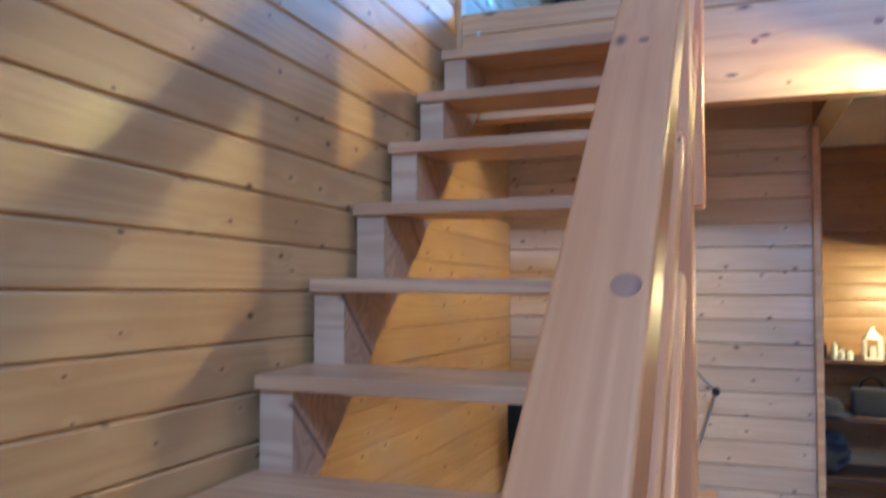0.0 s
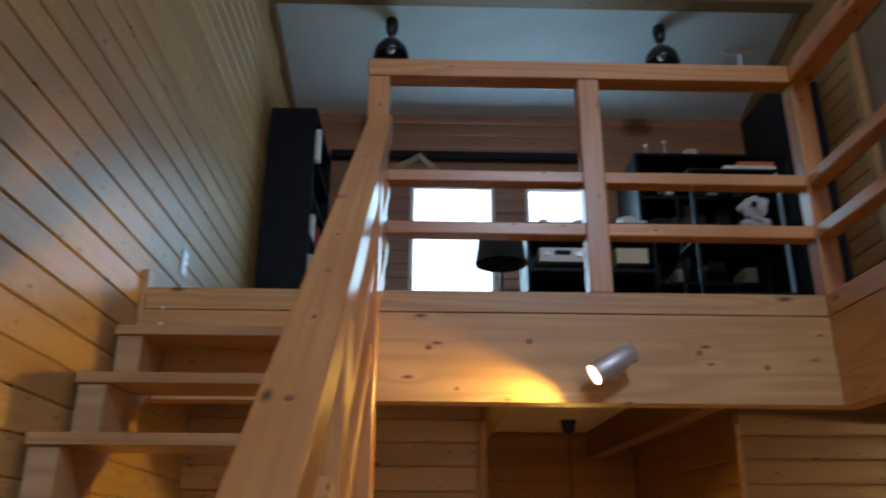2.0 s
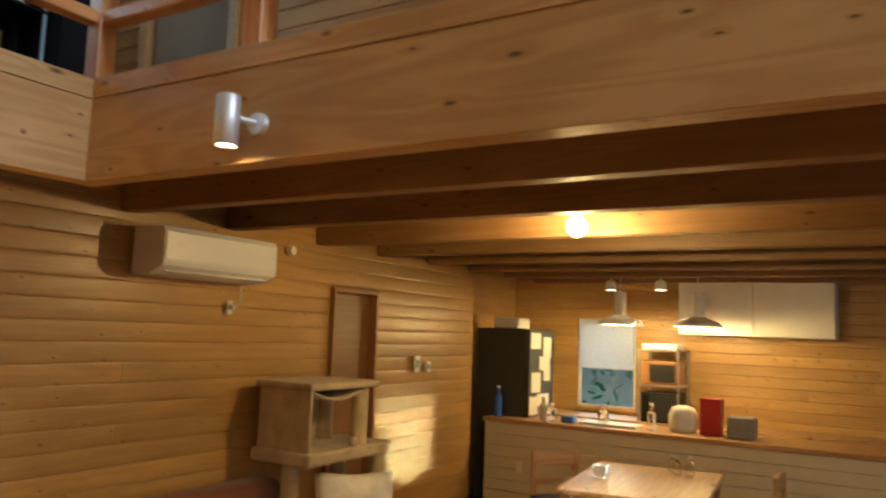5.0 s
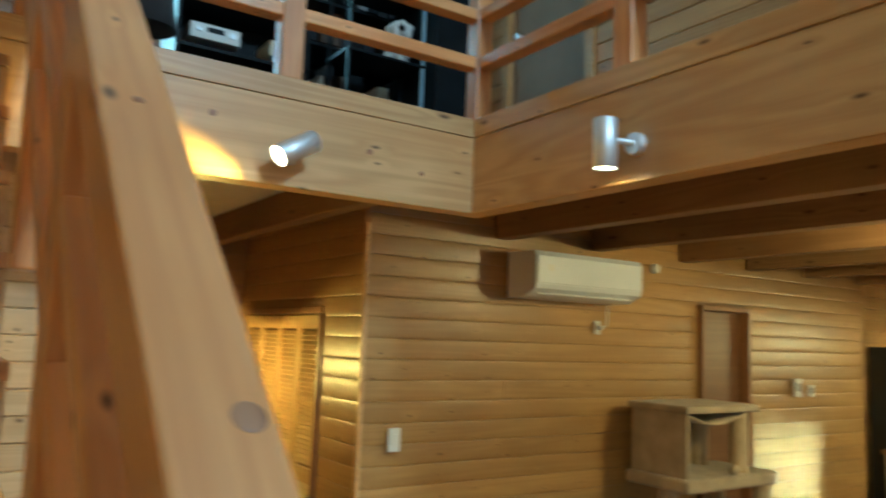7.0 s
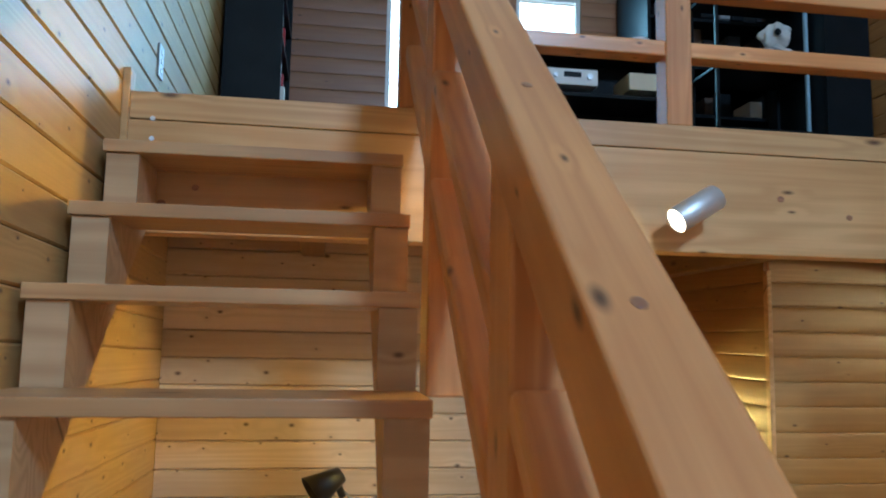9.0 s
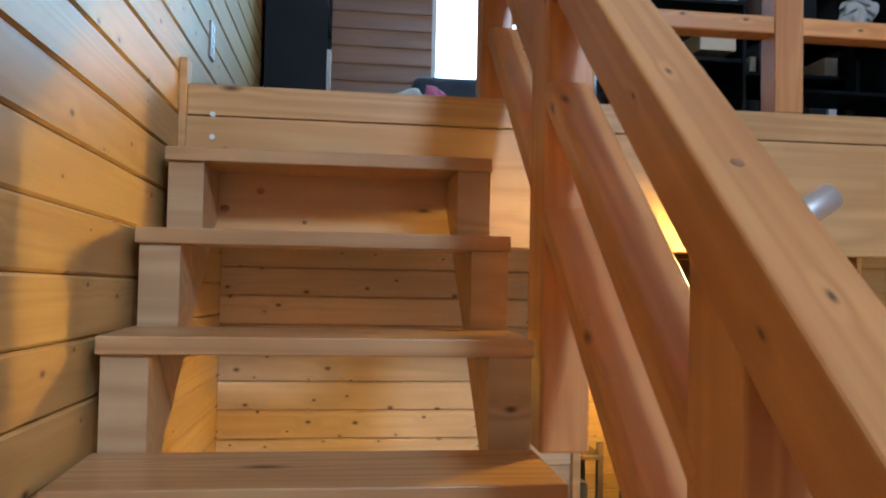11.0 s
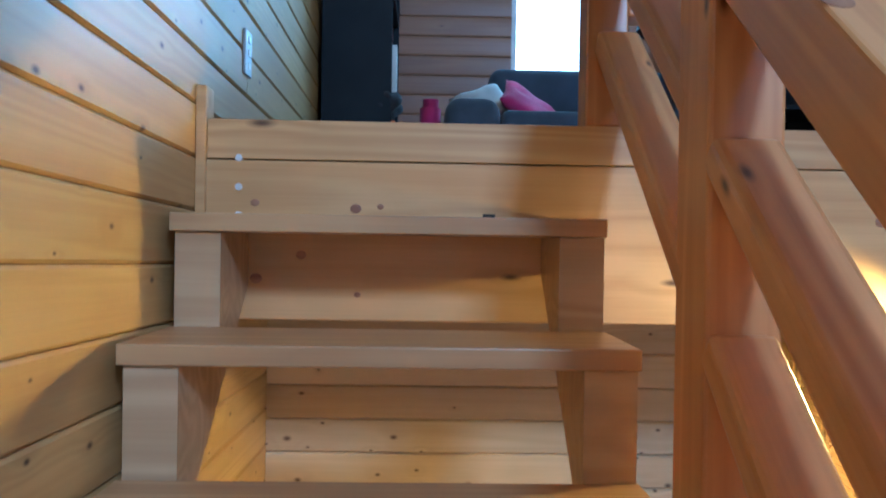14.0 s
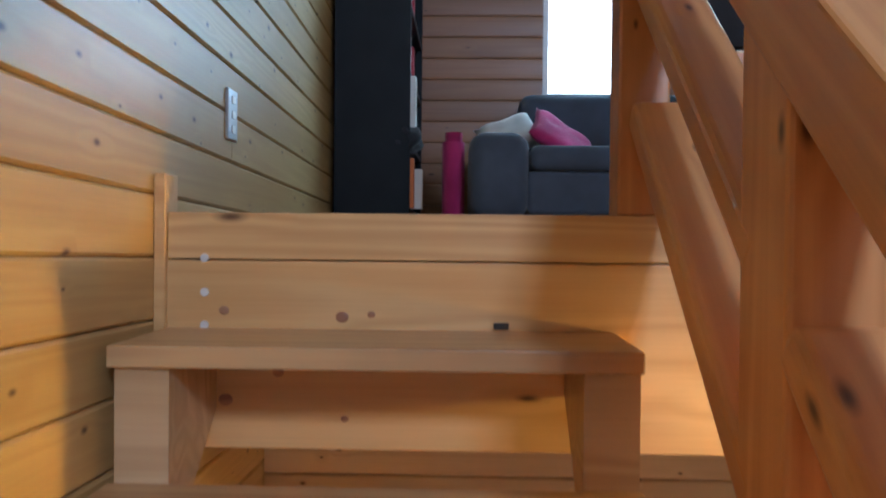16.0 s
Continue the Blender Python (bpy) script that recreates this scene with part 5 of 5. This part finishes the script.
part("body", box(B(), -0.18, 0.18, -0.185, 0.185, 0.0, 0.30, 0.008, 2), BLACK, mw)
part("door", box(B(), -0.19, -0.18, -0.18, 0.09, 0.02, 0.28, 0.003), BLACK_METAL, mw)
to = thing("toaster_oven", "dark toaster oven on the rack's shelf", "oven", (8.85, -0.46, 1.28))
part("body", box(B(), -0.17, 0.17, -0.18, 0.18, 0.0, 0.24, 0.008, 2), DOOR_WOOD, to)
part("glass_door", box(B(), -0.18, -0.17, -0.16, 0.10, 0.03, 0.21, 0.003), BLACK_METAL, to)
carton(8.68, 9.02, -0.64, -0.28, 1.64, 1.70, WHITE, "storage_box", "flat white box on top of the rack", "box", 0.01)
wc = thing("wall_cabinet", "white hanging kitchen cabinet under the ceiling", "cabinet", (8.98, -1.35, 1.80))
part("body", box(B(), -0.20, 0.21, -0.72, 0.72, 0.0, 0.76, 0.004), WHITE, wc)
for y in (-0.36, 0.36):
    part("door", box(B(), -0.22, -0.201, y - 0.355, y + 0.355, 0.005, 0.755, 0.003), WHITE, wc)
hood = thing("pendant_lamp", "white metal dome pendant over the counter", "pendant lamp", (8.2, -0.20, 1.87), 0, "kitchen pendants")
part("shade", shell(B(), (0, 0, 0), [(0.225, 0.0), (0.228, 0.004), (0.19, 0.045), (0.10, 0.075), (0.062, 0.10)], 28), WHITE, hood, smooth=True)
part("neck", shell(B(), (0, 0, 0), [(0.060, 0.09), (0.058, 0.10), (0.058, 0.32), (0.052, 0.33), (0.008, 0.332)], 22), WHITE, hood, "white cylinder over the shade")
part("cord", cyl(B(), (0, 0, 0.33), (0, 0, 0.698), 0.004, 0.004, 8), WHITE, hood)
part("bulb", blob(B(), (0, 0, 0.045), (0.03, 0.03, 0.035), 2), BULB, hood, smooth=True)
# second pendant is made up, a copy added beside the first
copy_thing(hood, pose(8.2, -0.95, 1.87))
for y in (-0.076, -0.58):
    t = thing("downlight", "small lit downlight on the kitchen rail", "ceiling lamp", (8.28, y, 2.22), 0, "kitchen downlights")
    part("can", shell(B(), (0, 0, 0), [(0.055, 0.0), (0.058, 0.0), (0.05, 0.08), (0.02, 0.10), (0.01, 0.10)], 18), WHITE, t, smooth=True)
    part("lens", cyl(B(), (0, 0, 0.004), (0, 0, 0.012), 0.05, 0.05, 18), SPOT_GLOW, t)
    part("rod", cyl(B(), (0, 0, 0.10), (0, 0, 0.345), 0.005, 0.005, 8), WHITE, t)
# blind over the upper half of the kitchen window
solid("roller_blind", box(B(), -0.002, 0.002, -0.315, 0.315, 0, 0.55), BLIND, "white roller blind half drawn over the kitchen window", "blind", m=pose(9.185, 0.28, 1.39))

tb = thing("dining_table", "honey pine dining table before the counter", "table", (6.42, -0.98, 0.0), 6)
part("tabletop", box(B(), -0.66, 0.66, -0.48, 0.48, 0.69, 0.725, 0.008, 2), TREAD, tb)
part("apron", box(B(), -0.60, 0.60, -0.42, 0.42, 0.61, 0.69), TREAD, tb)
for x in (-0.60, 0.60):
    for y in (-0.42, 0.42):
        part("leg", box(B(), x - 0.035, x + 0.035, y - 0.035, y + 0.035, 0, 0.69, 0.005), TREAD, tb)


def chair(x, y, rz):
    t = thing("dining_chair", "pale wooden dining chair with a dark seat at the table", "chair", (x, y, 0.0), rz, "dining chairs")
    part("seat", box(B(), -0.21, 0.21, -0.21, 0.21, 0.42, 0.46, 0.01, 2), DARK_CLOTH, t, "dark padded seat")
    for sx in (-0.19, 0.19):
        part("leg", box(B(), sx - 0.017, sx + 0.017, -0.207, -0.173, 0, 0.42, 0.003), TREAD, t)
        part("leg", box(B(), sx - 0.017, sx + 0.017, 0.173, 0.207, 0, 0.80, 0.003), TREAD, t)
    part("backrest", box(B(), -0.20, 0.20, 0.175, 0.20, 0.68, 0.80, 0.006, 2), TREAD, t)
    part("backrest", box(B(), -0.17, 0.17, 0.178, 0.197, 0.54, 0.59, 0.004, 2), TREAD, t)
    return t


chair(6.66, -0.275, -38)
copy_thing(bpy.data.objects["dining_chair"], pose(6.95, -1.62, 0, 0, 0, 180))
for x, y in ((6.85, -1.1), (6.93, -1.18), (6.82, -1.20), (6.95, -1.04)):
    bottle(x, y, 0.725, 0.13, 0.03, GLASS, "clear condiment bottle on the dining table", "condiment bottle")
carton(6.3, 6.42, -0.72, -0.62, 0.725, 0.81, PAPER, "tissue_box", "white tissue box on the dining table", "box", 0.006)

# ---- boards of walls and floors (last, many small pieces) ----
def under_roof(sign):
    def spans(z, u0, u1):
        y = 2.85 - (z - 5.02) / 0.24
        if y > Y_BACK:
            return [(u0, u1)]
        a, b = (u0, min(u1, y)) if sign > 0 else (max(u0, -y), u1)
        return [(a, b)] if b - a > 0.1 else []
    return spans


LEAN = pose(-0.5, 2.552, 0) @ pose(0, 0, 0, 0, 0, -1.5) @ pose(0.5, -2.552, 0)
boards(WEST, wall_frame((-0.0355, 0, 0), (0, 1, 0), (1, 0, 0)) @ LEAN, Y_SOUTH - 0.06, Y_BACK + 0.03, -0.1, 7.0, 2.552, PINE, top=under_roof(1), seed=3, max_len=20.0, pitch=0.1145)
boards(PART, wall_frame((0, Y_WALL + 0.0155, 0), (1, 0, 0), (0, -1, 0)), -0.02, 1.33, 0.0, 2.5, 1.805, PINE_DAYLIT, seed=4, max_len=1.6, pitch=0.1069)
boards(ACW, wall_frame((0, Y_WALL + 0.0305, 0), (1, 0, 0), (0, -1, 0)), 2.548, X_NOOK, 0.0, 2.56, 2.062, PINE_ROUND, True, holes=((5.19, 5.76, 0.0, 2.04),), seed=5)
boards(RET, wall_frame((2.5455, 0, 0), (0, -1, 0), (-1, 0, 0)), -Y_BACK, -Y_WALL - 0.03, 0.0, 2.5, 2.062, PINE_ROUND, True, holes=((-2.78, -1.48, 0.0, 1.9),), seed=6)
boards(NORTH, wall_frame((0, Y_BACK + 0.0155, 0), (1, 0, 0), (0, -1, 0)), -0.02, X_LOFT, LOFT, 5.06, 2.75, SIDING_SHADED, True, holes=((0.94, 1.60, 3.42, 4.43), (1.84, 2.31, 3.42, 4.42)), seed=7)
boards(NORTH, wall_frame((0, Y_BACK + 0.0155, 0), (1, 0, 0), (0, -1, 0)), -0.02, 2.53, 0.0, 2.5, 2.062, PINE_ROUND, True, seed=8)
boards(LW, wall_frame((X_LOFT + 0.0155, 0, 0), (0, -1, 0), (-1, 0, 0)), -Y_BACK, -Y_SOUTH, LOFT, 7.0, 2.75, LANDING, holes=((-1.33, -0.5, LOFT, LOFT + 2.07),), top=under_roof(-1), seed=9)
boards(NOOK, wall_frame((0, Y_NOOK + 0.0155, 0), (1, 0, 0), (0, -1, 0)), X_NOOK, X_EAST, 0.0, 2.56, 2.062, PINE, seed=12)
boards(EAST, wall_frame((X_EAST + 0.0155, 0, 0), (0, -1, 0), (-1, 0, 0)), -Y_NOOK, -Y_SOUTH, 0.0, 2.56, 2.062, PINE, holes=((-0.62, 0.06, 0.95, 1.95),), seed=10)
# floor boards
rng = random.Random(11)
FLOOR = bpy.data.objects["floor"]
for i in range(int((Y_BACK - Y_SOUTH) / 0.15)):
    y = Y_SOUTH + 0.075 + i * 0.15
    at = 0.0
    while at < X_EAST:
        l = min(round(rng.uniform(2.2, 3.8), 1), X_EAST - at)
        if X_EAST - at - l < 0.6:
            l = X_EAST - at
        ob = new("plank", board_mesh(l, 0.15, FLOOR_WOOD, False))
        ob.parent = FLOOR
        ob.matrix_local = pose(at + l / 2, y, 0.0)
        at += l
LF = bpy.data.objects["loft_floor"]
for i in range(17):
    y = Y_LOFT + 0.2 + i * 0.15
    ob = new("plank", board_mesh(X_LOFT, 0.15, FLOOR_WOOD, False))
    ob.parent = LF
    ob.matrix_local = pose(X_LOFT / 2, y, LOFT - 0.0115)
